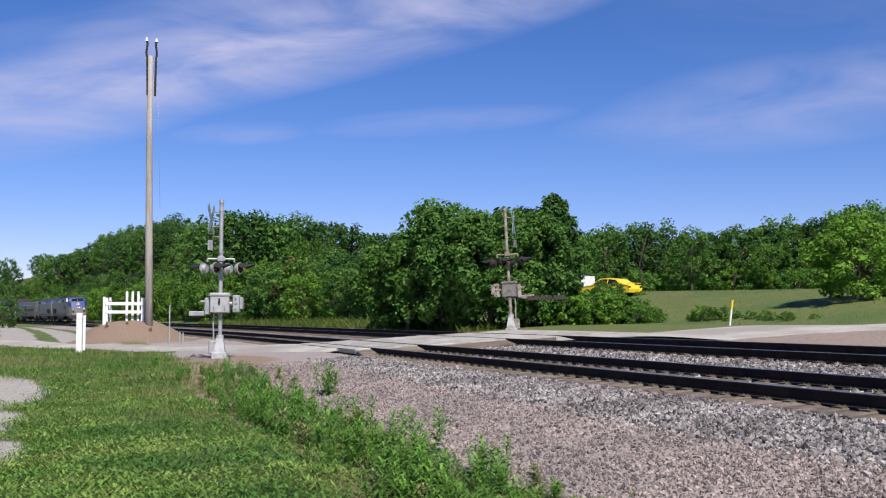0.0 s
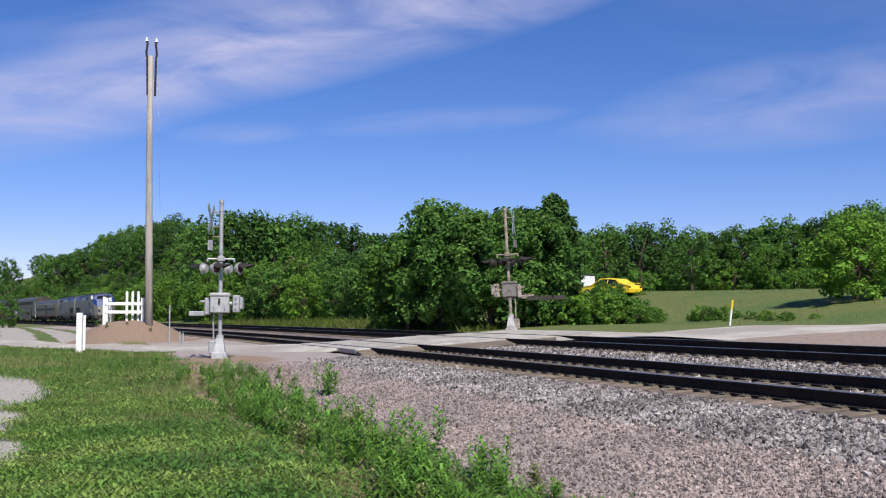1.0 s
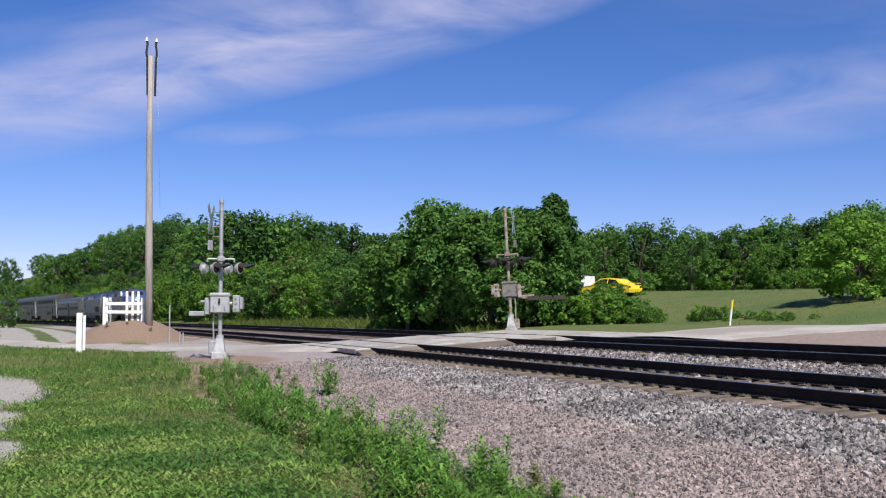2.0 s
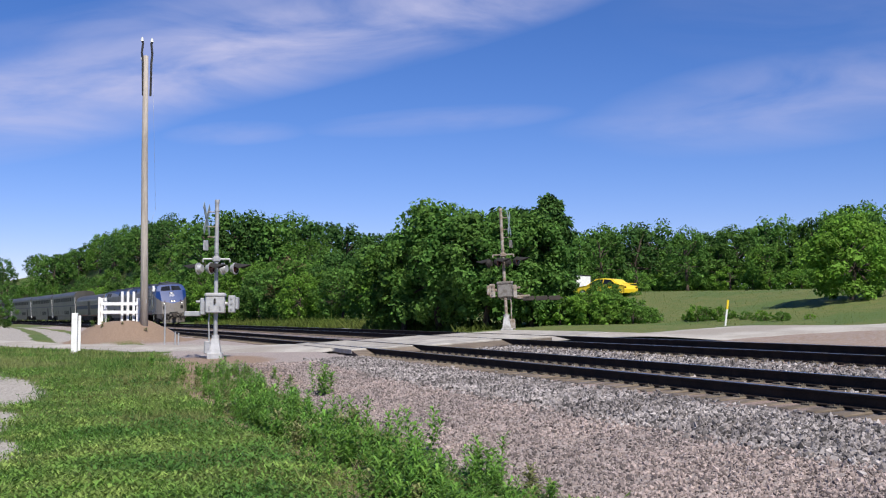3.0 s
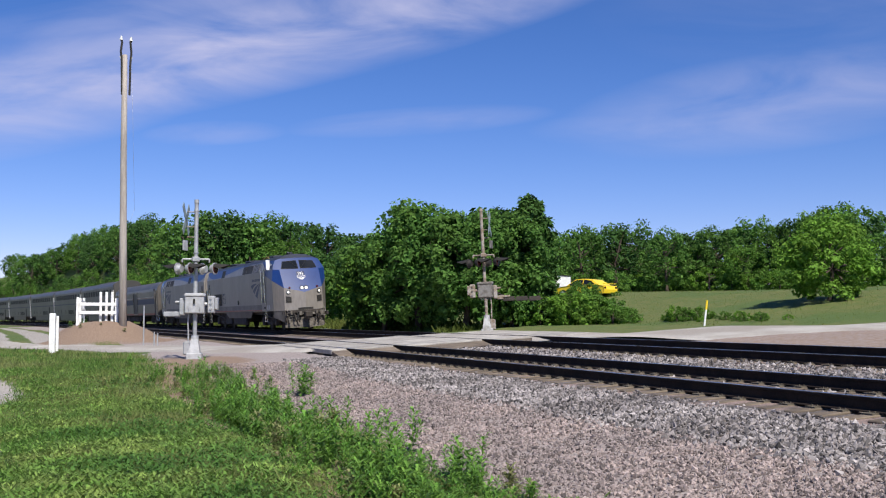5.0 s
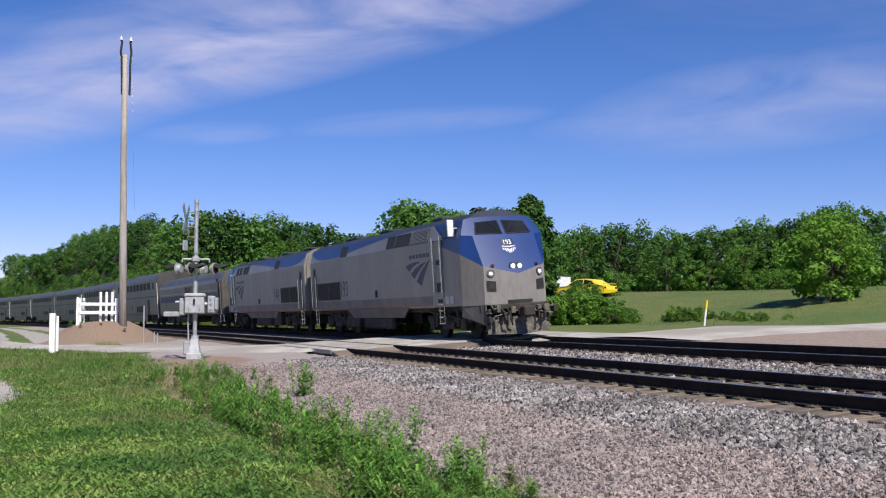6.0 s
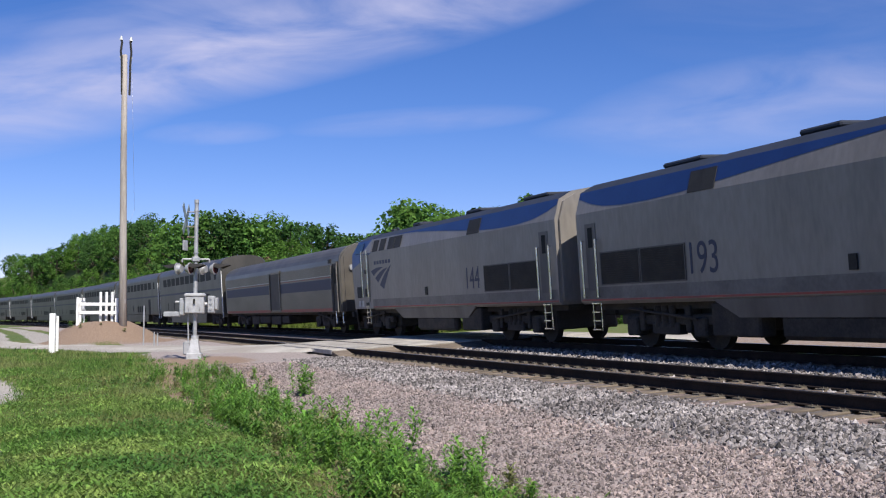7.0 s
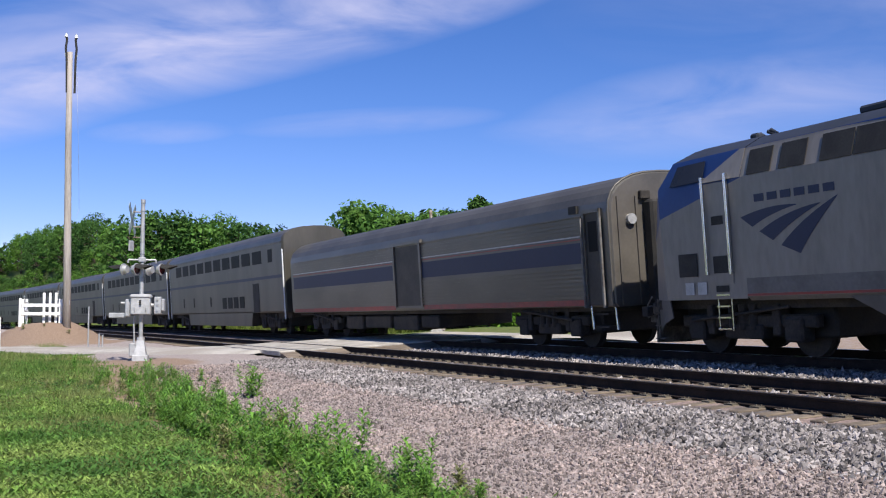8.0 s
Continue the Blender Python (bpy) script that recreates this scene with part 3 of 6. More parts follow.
def build_ties():
    """Timber ties: those by the camera singly, the far ones joined."""
    me = bpy.data.meshes.new("tie")
    bm = box(bmesh.new(), -0.115, 0.115, -1.3, 1.3, -0.36, -0.19, 0.012)
    bm.to_mesh(me)
    bm.free()
    me.materials.append(M['tie'])
    pl = bpy.data.meshes.new("tie_plate")
    bm = bmesh.new()
    box(bm, -0.09, 0.09, -0.18, 0.18, -0.192, -0.168)
    for x, y in ((-0.05, -0.1), (0.05, 0.1), (0.05, -0.1), (-0.05, 0.1)):
        box(bm, x - 0.01, x + 0.01, y - 0.01, y + 0.01, -0.17, -0.15)
    bm.to_mesh(pl)
    bm.free()
    pl.materials.append(M['tie_plate'])
    far = bmesh.new()
    rnd = random.Random(4)
    for t, mid in enumerate((GAUGE / 2, SPACING + GAUGE / 2)):
        track = thing("track_ties", None, None, "weathered brown timber ties with steel plates", "railway ties", "ties", "structure")
        s = -230.0
        while s < 30:
            k = 0.35 * mid
            if not -42.0 + k < s < -33.2 + k:
                m = line_frame(s, mid, rnd.uniform(-0.008, 0.004)) @ Matrix.Rotation(rnd.uniform(-0.02, 0.02), 4, 'Z')
                if -33 < s < 6 or (-60 < s < -42 and t == 0):
                    o = new("tie", me)
                    o.parent, o.matrix_basis = track, m
                    for g in (-GAUGE / 2, GAUGE / 2):
                        q = new("tie_plate", pl)
                        q.parent, q.matrix_basis = o, Matrix.Translation((0, g, 0))
                else:
                    r = bmesh.ops.create_cube(far, size=1.0)
                    for v in r['verts']:
                        v.co = m @ Vector((v.co.x * 0.23, v.co.y * 2.6, -0.275 + v.co.z * 0.17))
            s += 0.52
    thing("far_ties", far, M['tie'], "weathered brown timber ties running away", "railway ties", kind="stuff")


def build_stones():
    """Loose ballast stones, joined, densest by the camera."""
    rnd = np.random.default_rng(11)
    # angular chips: a jittered eight-sided body
    shape = np.array([(1, 0, 0.1), (-1, 0.1, 0), (0.1, 1, 0), (0, -1, 0.1), (0.25, 0.2, 1), (-0.1, -0.2, -1)], dtype=float)
    tri = np.array([(0, 2, 4), (2, 1, 4), (1, 3, 4), (3, 0, 4), (2, 0, 5), (1, 2, 5), (3, 1, 5), (0, 3, 5)])

    def scatter(name, n, pick, size, material, label):
        vs = np.empty((n, 6, 3))
        for i in range(n):
            s, off = pick()
            p = on_line(s, off)
            if -2.6 < off < SPACING + GAUGE + 1.6:
                z = max(height(p.x, p.y), bed_z(s, off))
            else:
                z = height(p.x, p.y)
            q = Euler(rnd.uniform(0, 6.28, 3)).to_matrix()
            r = size * min(1.75, rnd.lognormal(0, 0.33))
            sc = np.array([1, rnd.uniform(0.6, 0.95), rnd.uniform(0.45, 0.8)]) * r
            v = (shape * (rnd.uniform(0.75, 1.25, (6, 1)) + rnd.normal(0, 0.22, (6, 3)) * np.array([[1, 1, 1]])) * sc) @ np.array(q).T
            vs[i] = v + np.array((p.x, p.y, z + r * 0.25))
        faces = (tri[None] + (np.arange(n) * 6)[:, None, None]).reshape(-1, 3)
        me = bpy.data.meshes.new(name)
        me.vertices.add(n * 6)
        me.vertices.foreach_set("co", vs.ravel())
        me.loops.add(len(faces) * 3)
        me.loops.foreach_set("vertex_index", faces.ravel().astype(np.int32))
        me.polygons.add(len(faces))
        me.polygons.foreach_set("loop_start", np.arange(len(faces), dtype=np.int32) * 3)
        me.materials.append(material)
        me.update(calc_edges=True)
        me.shade_flat()
        tagged(new(name, me), label, "gravel", kind="stuff")

    def near_pick():
        s = -3.0 - 28 * rnd.random() ** 1.35
        return s, rnd.uniform(-2.7, -0.75) + rnd.normal(0, 0.12)

    def slope_pick():
        s = -5.0 - 25 * rnd.random() ** 1.6
        return s, rnd.uniform(-5.5, -2.6)

    def mid_pick():
        s = -3.0 - 29 * rnd.random() ** 1.2
        return s, rnd.uniform(GAUGE + 0.2, SPACING - 0.2)

    scatter("ballast_stones", 32000, near_pick, 0.031, M['stone'], "loose grey crushed ballast stones")
    scatter("slope_stones", 42000, slope_pick, 0.021, M['stone_pink'], "small pinkish gravel on the slope")
    scatter("median_stones", 11000, mid_pick, 0.038, M['stone'], "pale ballast stones between the tracks")

    def gauge_pick():
        s = -3.0 - 29 * rnd.random() ** 1.2
        return s, rnd.choice([0, SPACING]) + rnd.uniform(0.12, GAUGE - 0.12)

    scatter("crib_stones", 9000, gauge_pick, 0.036, M['stone'], "ballast stones between the ties")


def bed_z(s, off):
    prof = [(-2.6, -0.75), (-1.55, -0.34), (-0.75, -0.215), (SPACING + GAUGE + 0.75, -0.215), (SPACING + GAUGE + 1.6, -0.36), (SPACING + GAUGE + 2.6, -0.8)]
    if 0 < off < GAUGE or SPACING < off < SPACING + GAUGE:
        return on_line(s, off, -0.24).z
    return on_line(s, off, float(np.interp(off, [p[0] for p in prof], [p[1] for p in prof]))).z


RAIL_ROWS = [-420 + 10.0 * i for i in range(53)]


def build_rails():
    prof = [(-0.07, -0.185), (0.07, -0.185), (0.07, -0.172), (0.012, -0.145), (0.012, -0.045), (0.036, -0.035), (0.036, -0.008), (0.028, 0.0),
            (-0.028, 0.0), (-0.036, -0.008), (-0.036, -0.035), (-0.012, -0.045), (-0.012, -0.145), (-0.07, -0.172)]
    for off in (0, GAUGE, SPACING, SPACING + GAUGE):
        bm = sweep(bmesh.new(), prof, [line_frame(s, off) for s in RAIL_ROWS])
        bm.normal_update()
        for f in bm.faces:
            if len(f.verts) == 4 and abs(f.normal.z) > 0.95:
                c = f.calc_center_median()
                s, o = to_line(c.x, c.y)
                if c.z > o * math.tan(CANT) - 0.02:
                    f.material_index = 1
        thing("rail", bm, [M['rail'], M['rail_top']], "rusty steel rail with a polished top", "rail", "rails", "structure")


build_track_bed()
build_rails()
build_road()
# ---- train: local x forwards, y to the far side, z over the rails ----
TRAIN = []
CAR = 25.91
LOCO = 21.03


def panel(bm, pts, thick, way, mi=0):
    """A thin plate with the outline pts, thick along way."""
    way = Vector(way).normalized() * thick
    a = [bm.verts.new(Vector(p)) for p in pts]
    b = [bm.verts.new(Vector(p) + way) for p in pts]
    n = len(pts)
    for f in [a[::-1], b] + [[a[i], a[(i + 1) % n], b[(i + 1) % n], b[i]] for i in range(n)]:
        bm.faces.new(f).material_index = mi
    bmesh.ops.recalc_face_normals(bm, faces=bm.faces[:])
    return bm


def shell(bm, half, xs, mi_of=None, ends=True):
    """A body with the half cross-section [(y, z)...] from sill to crown, mirrored, along xs; mi_of(k) gives each strip's material."""
    ring = [(-y, z) for y, z in half] + [(y, z) for y, z in half[::-1] if y > 0]
    rings = [[bm.verts.new((x, y, z)) for y, z in ring] for x in xs]
    n = len(ring)
    for a, b in zip(rings, rings[1:]):
        for i in range(n):
            f = bm.faces.new((a[i], a[(i + 1) % n], b[(i + 1) % n], b[i]))
            f.material_index = mi_of(i, n) if mi_of else 0
    if ends:
        bm.faces.new(rings[0][::-1])
        bm.faces.new(rings[-1])
    bmesh.ops.recalc_face_normals(bm, faces=bm.faces[:])
    return bm


def truck(parent, x, base, wheel_r):
    """A two-axle truck: side frames, springs, journal boxes and wheelsets."""
    for sy in (-1, 1):
        bm = bmesh.new()
        y = sy * 1.12
        box(bm, x - base / 2 - 0.55, x + base / 2 + 0.55, y - 0.09, y + 0.09, 0.56, 0.80, 0.03)
        box(bm, x - 0.55, x + 0.55, y - 0.13, y + 0.13, 0.34, 0.62, 0.03)
        for k in (-1, 1):
            box(bm, x + k * base / 2 - 0.24, x + k * base / 2 + 0.24, y - 0.16, y + 0.16, 0.30, 0.74, 0.04)
            box(bm, x + k * 0.95 - 0.10, x + k * 0.95 + 0.10, y - 0.15, y + 0.15, 0.42, 1.0, 0.02)
        for q in (-0.3, 0.0, 0.3):
            rod(bm, (x + q, y + sy * 0.08, 0.52), (x + q, y + sy * 0.08, 1.0), 0.10, seg=8)
        rod(bm, (x - base / 2, y + sy * 0.2, 0.95), (x + base / 2, y + sy * 0.2, 0.70), 0.035, seg=6)
        part("truck_frame", bm, M['under'], parent, "grimy cast steel truck side frame")
    # added black filler box that blocks light showing through the truck
    part("truck_bolster", box(bmesh.new(), x - base / 2 - 0.75, x + base / 2 + 0.75, -0.95, 0.95, 0.36, 0.98, 0.05), M['black'], parent)
    for k in (-1, 1):
        bm = bmesh.new()
        cx = x + k * base / 2
        rod(bm, (cx, -0.8, wheel_r), (cx, 0.8, wheel_r), 0.09, seg=10)
        for sy in (-1, 1):
            rod(bm, (cx, sy * 0.69, wheel_r), (cx, sy * 0.82, wheel_r), wheel_r, seg=28)
            rod(bm, (cx, sy * 0.66, wheel_r), (cx, sy * 0.69, wheel_r), wheel_r + 0.025, seg=28)
            rod(bm, (cx, sy * 0.82, wheel_r), (cx, sy * 0.90, wheel_r), 0.16, seg=12)
        part("wheelset", bm, M['under'], parent, "dark steel wheelset on the rails")


def ladder(parent, x, w, z0, z1, steps, y=-1.5):
    bm = bmesh.new()
    for k in (-1, 1):
        rod(bm, (x + k * w / 2, y, z0), (x + k * w / 2, y, z1), 0.018, seg=6)
    for i in range(steps):
        z = z0 + 0.03 + (z1 - z0 - 0.08) * i / max(1, steps - 1)
        box(bm, x - w / 2, x + w / 2, y - 0.05, y + 0.05, z - 0.015, z + 0.015)
    return part("step_ladder", bm, M['chrome'], parent)


def grab(parent, x, z0, z1, y, material=None):
    s = -1 if y < 0 else 1
    bm = bmesh.new()
    rod(bm, (x, y + s * 0.07, z0), (x, y + s * 0.07, z1), 0.034, seg=10)
    for z in (z0 + 0.02, z1 - 0.02):
        rod(bm, (x, y, z), (x, y + s * 0.07, z), 0.02, seg=6)
    return part("grab_rail", bm, material or M['chrome'], parent)


def lettering(parent, name, text, size, m, material, wide=1.0):
    """Painted characters, as a thin mesh."""
    cu = bpy.data.curves.new(name, 'FONT')
    cu.body, cu.size, cu.extrude = text, size, 0.002
    tmp = bpy.data.objects.new(name, cu)
    me = bpy.data.meshes.new_from_object(tmp)
    bpy.data.objects.remove(tmp)
    bpy.data.curves.remove(cu)
    me.transform(Matrix.Diagonal((wide, 1, 1, 1)))
    me.materials.append(material)
    ob = new(name, me)
    ob.parent, ob.matrix_basis = parent, m
    return ob


SEAM, SHOULDER, EAVE, CROWN = (1.52, 3.38), (1.345, 3.93), (0.93, 4.14), (0.0, 4.27)


def slope_point(x, t, sy, lift=0.0):
    """A point on the sloping upper side, t from the seam (0) to the shoulder (1)."""
    y = SEAM[0] + (SHOULDER[0] - SEAM[0]) * t
    z = SEAM[1] + (SHOULDER[1] - SEAM[1]) * t
    return Vector((x, sy * (y + 0.953 * lift), z + 0.303 * lift))


def wave(x):
    """Lower edge of the blue band on the sloping side."""
    return float(np.interp(x, [-9.9, -9.3, -8.6, -7.6, -6.4, -5.2, -4.0, -2.5, -1.0, 1.0, 3.5, 5.2, 5.8, 6.0],
                           [0.72, 0.42, 0.20, 0.08, 0.07, 0.14, 0.28, 0.47, 0.66, 0.88, 0.985, 0.985, 0.985, 0.985]))


def locomotive(number, louver, near, cx):
    """A streamlined diesel passenger locomotive, nose at +x."""
    ob = thing("locomotive", None, None, "silver and blue streamlined diesel passenger locomotive on rails", "locomotive", "locomotives")
    # main body behind the cab
    half = [(1.44, 1.08), (1.52, 1.16), SEAM, SHOULDER, EAVE, CROWN]
    bm = shell(bmesh.new(), half, [-10.05, -9.95, 6.0], lambda i, n: 1 if 3 <= i <= n - 5 else 0)
    bmesh.ops.bevel(bm, geom=[e for e in bm.edges if all(v.co.x < -10.0 for v in e.verts)], offset=0.10, segments=2, affect='EDGES')
    part("body", bm, [M['silver'], M['roof_dark']], ob, "silver painted body side with a dark roof")
    # cab and nose
    cols = {
        0: [(9.75, 0, 1.12), (9.45, 1.10, 1.12), (8.55, 1.50, 1.12), (6.0, 1.52, 1.12)],
        1: [(9.74, 0, 2.08), (9.43, 1.08, 2.36), (8.62, 1.52, 2.80), (6.0, 1.52, 3.375)],
        2: [(8.90, 0, 3.36), (8.80, 1.12, 3.39), (8.68, 1.47, 3.42), (6.0, 1.515, 3.39)],
        3: [(8.38, 0, 4.04), (8.40, 1.00, 4.01), (8.40, 1.24, 3.94), (6.0, 1.345, 3.94)],
        4: [(8.14, 0, 4.27), (8.14, 0.55, 4.23), (8.10, 0.90, 4.14), (6.0, 0.935, 4.145)],
        5: [(6.0, 0, 4.28)],
    }
    low, up, roof = bmesh.new(), bmesh.new(), bmesh.new()

    def quad(bm, pts):
        for sy in (1, -1):
            vs = [bm.verts.new((p[0], sy * p[1], p[2])) for p in (pts if sy > 0 else pts[::-1])]
            bm.faces.new(vs)

    for c in range(3):
        for r, bm in ((0, low), (1, up), (2, up), (3, roof)):
            quad(bm, [cols[r][c], cols[r][c + 1], cols[r + 1][c + 1], cols[r + 1][c]])
    quad(roof, [cols[4][0], cols[4][1], cols[5][0]])
    quad(roof, [cols[4][1], cols[4][2], cols[4][3], cols[5][0]])
    for bm, name, m, lab in ((low, "nose", M['silver'], "silver lower nose of the cab"), (up, "cab", M['blue'], "blue sloping cab and nose"), (roof, "cab_roof", M['roof_dark'], "dark grey cab roof")):
        bmesh.ops.remove_doubles(bm, verts=bm.verts[:], dist=0.001)
        bmesh.ops.recalc_face_normals(bm, faces=bm.faces[:])
        for f in bm.faces:
            f.smooth = True
        for e in bm.edges:
            if len(e.link_faces) == 2 and e.calc_face_angle() > radians(20):
                e.smooth = False
        part(name, bm, m, ob, lab)

    def on_face(a, b, c, d, u, v, lift):
        """Bilinear point in the face a b c d, lifted off it."""
        a, b, c, d = (Vector(p) for p in (a, b, c, d))
        n = (b - a).cross(d - a).normalized()
        return (a * (1 - u) + b * u) * (1 - v) + (d * (1 - u) + c * u) * v + n * lift

    for sy in (1, -1):
        f = [Vector((p[0], sy * p[1], p[2])) for p in (cols[2][0], cols[2][1], cols[3][1], cols[3][0])]
        sgn = 1 if sy > 0 else -1
        pts = [on_face(*f, u, v, 0.004 * sgn) for u, v in ((0.06, 0.08), (0.90, 0.08), (0.84, 0.70), (0.08, 0.76))]
        n = (pts[1] - pts[0]).cross(pts[3] - pts[0]).normalized() * sgn
        part("windshield", panel(bmesh.new(), pts, 0.012, n), M['rail_glass'], ob, "dark tinted windshield pane")
        rim = bmesh.new()
        for p, q in zip(pts, pts[1:] + pts[:1]):
            rod(rim, p + n * 0.008, q + n * 0.008, 0.016, seg=6)
        part("window_gasket", rim, M['black'], ob)
        wp = bmesh.new()
        rod(wp, pts[0] + n * 0.03, (pts[2] + pts[3]) / 2 + n * 0.03, 0.010, seg=5)
        part("wiper", wp, M['black'], ob)
        # cab side window and mirror
        sp = [slope_point(x, t, sy, 0.006) for x, t in ((7.15, 0.10), (8.20, 0.08), (8.05, 0.80), (7.15, 0.82))]
        n2 = Vector((0, sy * 0.953, 0.303))
        part("side_window", panel(bmesh.new(), sp, 0.012, n2), M['rail_glass'], ob)
        bm = bmesh.new()
        box(bm, 8.05, 8.13, sy * 1.58 - 0.11, sy * 1.58 + 0.11, 3.42, 3.98, 0.02)
        rod(bm, (8.09, sy * 1.35, 3.7), (8.09, sy * 1.55, 3.7), 0.02, seg=6)
        if sy != near or not louver:
            bm.free()
        else:
            part("mirror", bm, M['white_paint'], ob, "white framed side mirror")
        # blue band on the slope
        bm = bmesh.new()
        xs = [-9.92 + 0.25 * i for i in range(64)] + [6.0]
        lo = [bm.verts.new(slope_point(x, wave(x), sy, 0.005)) for x in xs]
        hi = [bm.verts.new(slope_point(x, 1.0, sy, 0.005)) for x in xs]
        for i in range(len(xs) - 1):
            bm.faces.new((lo[i], lo[i + 1], hi[i + 1], hi[i]))
        part("paint_band", bm, M['blue'], ob, "wavy blue paint band")
        sp = [slope_point(x, t, sy, 0.012) for x, t in ((7.25, 0.01), (6.0, 0.01), (5.98, 0.99), (6.12, 0.99))]
        part("paint_slash", panel(bmesh.new(), sp, 0.006, n2), M['silver'], ob, "silver paint rising to the roof")
        # dark openings along the slope
        for x0, x1 in (((1.35, 2.26), (2.36, 3.13), (3.17, 3.94), (-4.9, -3.95)) if louver else ((5.17, 5.81), (4.29, 4.94), (3.2, 3.93), (2.43, 3.16), (-4.9, -3.95))):
            sp = [slope_point(x, t, sy, 0.008) for x, t in ((x0, 0.03), (x1, 0.03), (x1, 0.86), (x0, 0.86))]
            part("intake_window", panel(bmesh.new(), sp, 0.012, n2), M['grille'], ob)
        if louver:
            lv = bmesh.new()
            for i in range(9):
                t = 0.05 + 0.09 * i
                sp = [slope_point(x, q, sy, 0.01) for x, q in ((4.14, t), (5.78, t), (5.78, t + 0.05), (4.14, t + 0.05))]
                panel(lv, sp, 0.03, n2)
            part("louver", lv, M['silver'], ob)
            sp = [slope_point(x, q, sy, 0.006) for x, q in ((4.1, 0.02), (5.82, 0.02), (5.82, 0.88), (4.1, 0.88))]
            part("louver_back", panel(bmesh.new(), sp, 0.006, n2), M['grille'], ob)
        y = sy * 1.52
        side = Vector((0, sy, 0))

        def flat(name, x0, x1, z0, z1, m, lift=0.004, thick=0.01, label=""):
            pts = [(x, y + sy * lift, z) for x, z in ((x0, z0), (x1, z0), (x1, z1), (x0, z1))]
            return part(name, panel(bmesh.new(), pts, thick, side), m, ob, label)

        for x0, x1 in ((-8.78, -7.02), (-6.92, -5.16)):
            grille = flat("radiator_grille", x0, x1, 1.57, 2.33, M['grille'], label="dark radiator grille")
            slats = bmesh.new()
            for i in range(14):
                box(slats, x0 + 0.05, x1 - 0.05, *sorted((y + sy * 0.010, y + sy * 0.028)), 1.60 + 0.051 * i, 1.622 + 0.051 * i)
            part("slats", slats, M['under'], grille)
            rim = bmesh.new()
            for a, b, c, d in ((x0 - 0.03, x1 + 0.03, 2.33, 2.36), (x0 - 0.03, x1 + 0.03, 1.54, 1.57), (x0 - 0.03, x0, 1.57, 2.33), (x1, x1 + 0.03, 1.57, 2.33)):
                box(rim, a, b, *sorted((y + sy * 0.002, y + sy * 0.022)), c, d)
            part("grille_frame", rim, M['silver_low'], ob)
        flat("sill_stripe", -9.9, 6.0, 1.165, 1.21, M['red_line'], 0.002, 0.004, "thin red sill stripe")
        flat("lower_side_band", -9.9, 6.0, 1.215, 1.50, M['side_band'], 0.0015, 0.0025, "dull weathered lower side band")
        flat("cab_door", 6.36, 7.07, 1.42, 3.36, M['silver'], 0.004, 0.012, "silver cab side door")
        flat("door_window", 6.55, 6.90, 2.55, 2.72, M['black'], 0.018, 0.006)
        flat("step_well", 6.50, 6.92, 1.62, 1.95, M['grille'], 0.018, 0.006)
        flat("step_well", 6.52, 6.90, 1.26, 1.38, M['grille'], 0.006, 0.006)
        flat("battery_door", 7.45, 8.05, 1.58, 2.04, M['grille'], 0.004, 0.008) if not louver else None
        for x0 in (7.2, 7.6):
            flat("data_plate", x0, x0 + 0.28, 1.22, 1.46, M['aluminium_paint'], 0.004, 0.004)
        flat("filler_cap", -0.2, 0.0, 1.56, 1.84, M['black'], 0.004, 0.03)
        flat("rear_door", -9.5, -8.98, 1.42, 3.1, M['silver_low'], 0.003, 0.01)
        flat("door_window", -9.36, -9.14, 2.5, 3.0, M['car_window'], 0.015, 0.006)
        for x in (6.36, 7.07):
            grab(ob, x, 1.60, 3.50, y)
        for x in (-9.62, -8.92):
            grab(ob, x, 1.25, 2.7, y)
        ladder(ob, 6.72, 0.40, 0.52, 1.25, 4, sy * 1.48)
        ladder(ob, -9.2, 0.40, 0.42, 1.15, 4, sy * 1.48)
        # emblem: three blades, and a bar for the name over it
        q = 1 if sy < 0 else -1
        for i in range(6):
            u = cx + q * (-0.66 + 0.35 * i)
            flat("letter_bar", u - 0.13, u + 0.13, 2.88, 3.02, M['deep_blue'], 0.004, 0.003, "dark blue lettering bar")
        for (ax, az), (bx, bz), (tx, tz), (px, pz), (rx, rz) in (
                ((-1.20, 2.63), (-0.88, 2.43), (0.29, 2.74), (-0.42, 2.81), (-0.40, 2.64)),
                ((-0.70, 2.335), (-0.35, 2.15), (0.86, 2.71), (0.02, 2.66), (0.14, 2.46)),
                ((-0.15, 2.05), (0.32, 1.88), (1.28, 2.80), (0.40, 2.49), (0.70, 2.33))):
            def bend(p0, p1, p2, k):
                return p0 * (1 - k) ** 2 + 2 * p1 * k * (1 - k) + p2 * k * k
            top = [(bend(ax, px, tx, k / 8), bend(az, pz, tz, k / 8)) for k in range(9)]
            bot = [(bend(bx, rx, tx, k / 8), bend(bz, rz, tz - 0.015, k / 8)) for k in range(9)]
            pts = [(cx + q * u, y + sy * 0.004, v) for u, v in top + bot[::-1]]
            part("emblem_blade", panel(bmesh.new(), pts, 0.003, side), M['deep_blue'], ob, "dark blue curved emblem blade")
        m = Matrix.Translation((-5.12 if sy < 0 else -3.58, y + sy * 0.005, 1.68)) @ Matrix.Rotation(radians(90), 4, 'X')
        if sy > 0:
            m = m @ Matrix.Rotation(radians(180), 4, 'Y')
        lettering(ob, "road_number", number, 0.98, m, M['deep_blue'], 0.82)
        # lower skirt of the cab and the tank between the trucks
        bm = bmesh.new()
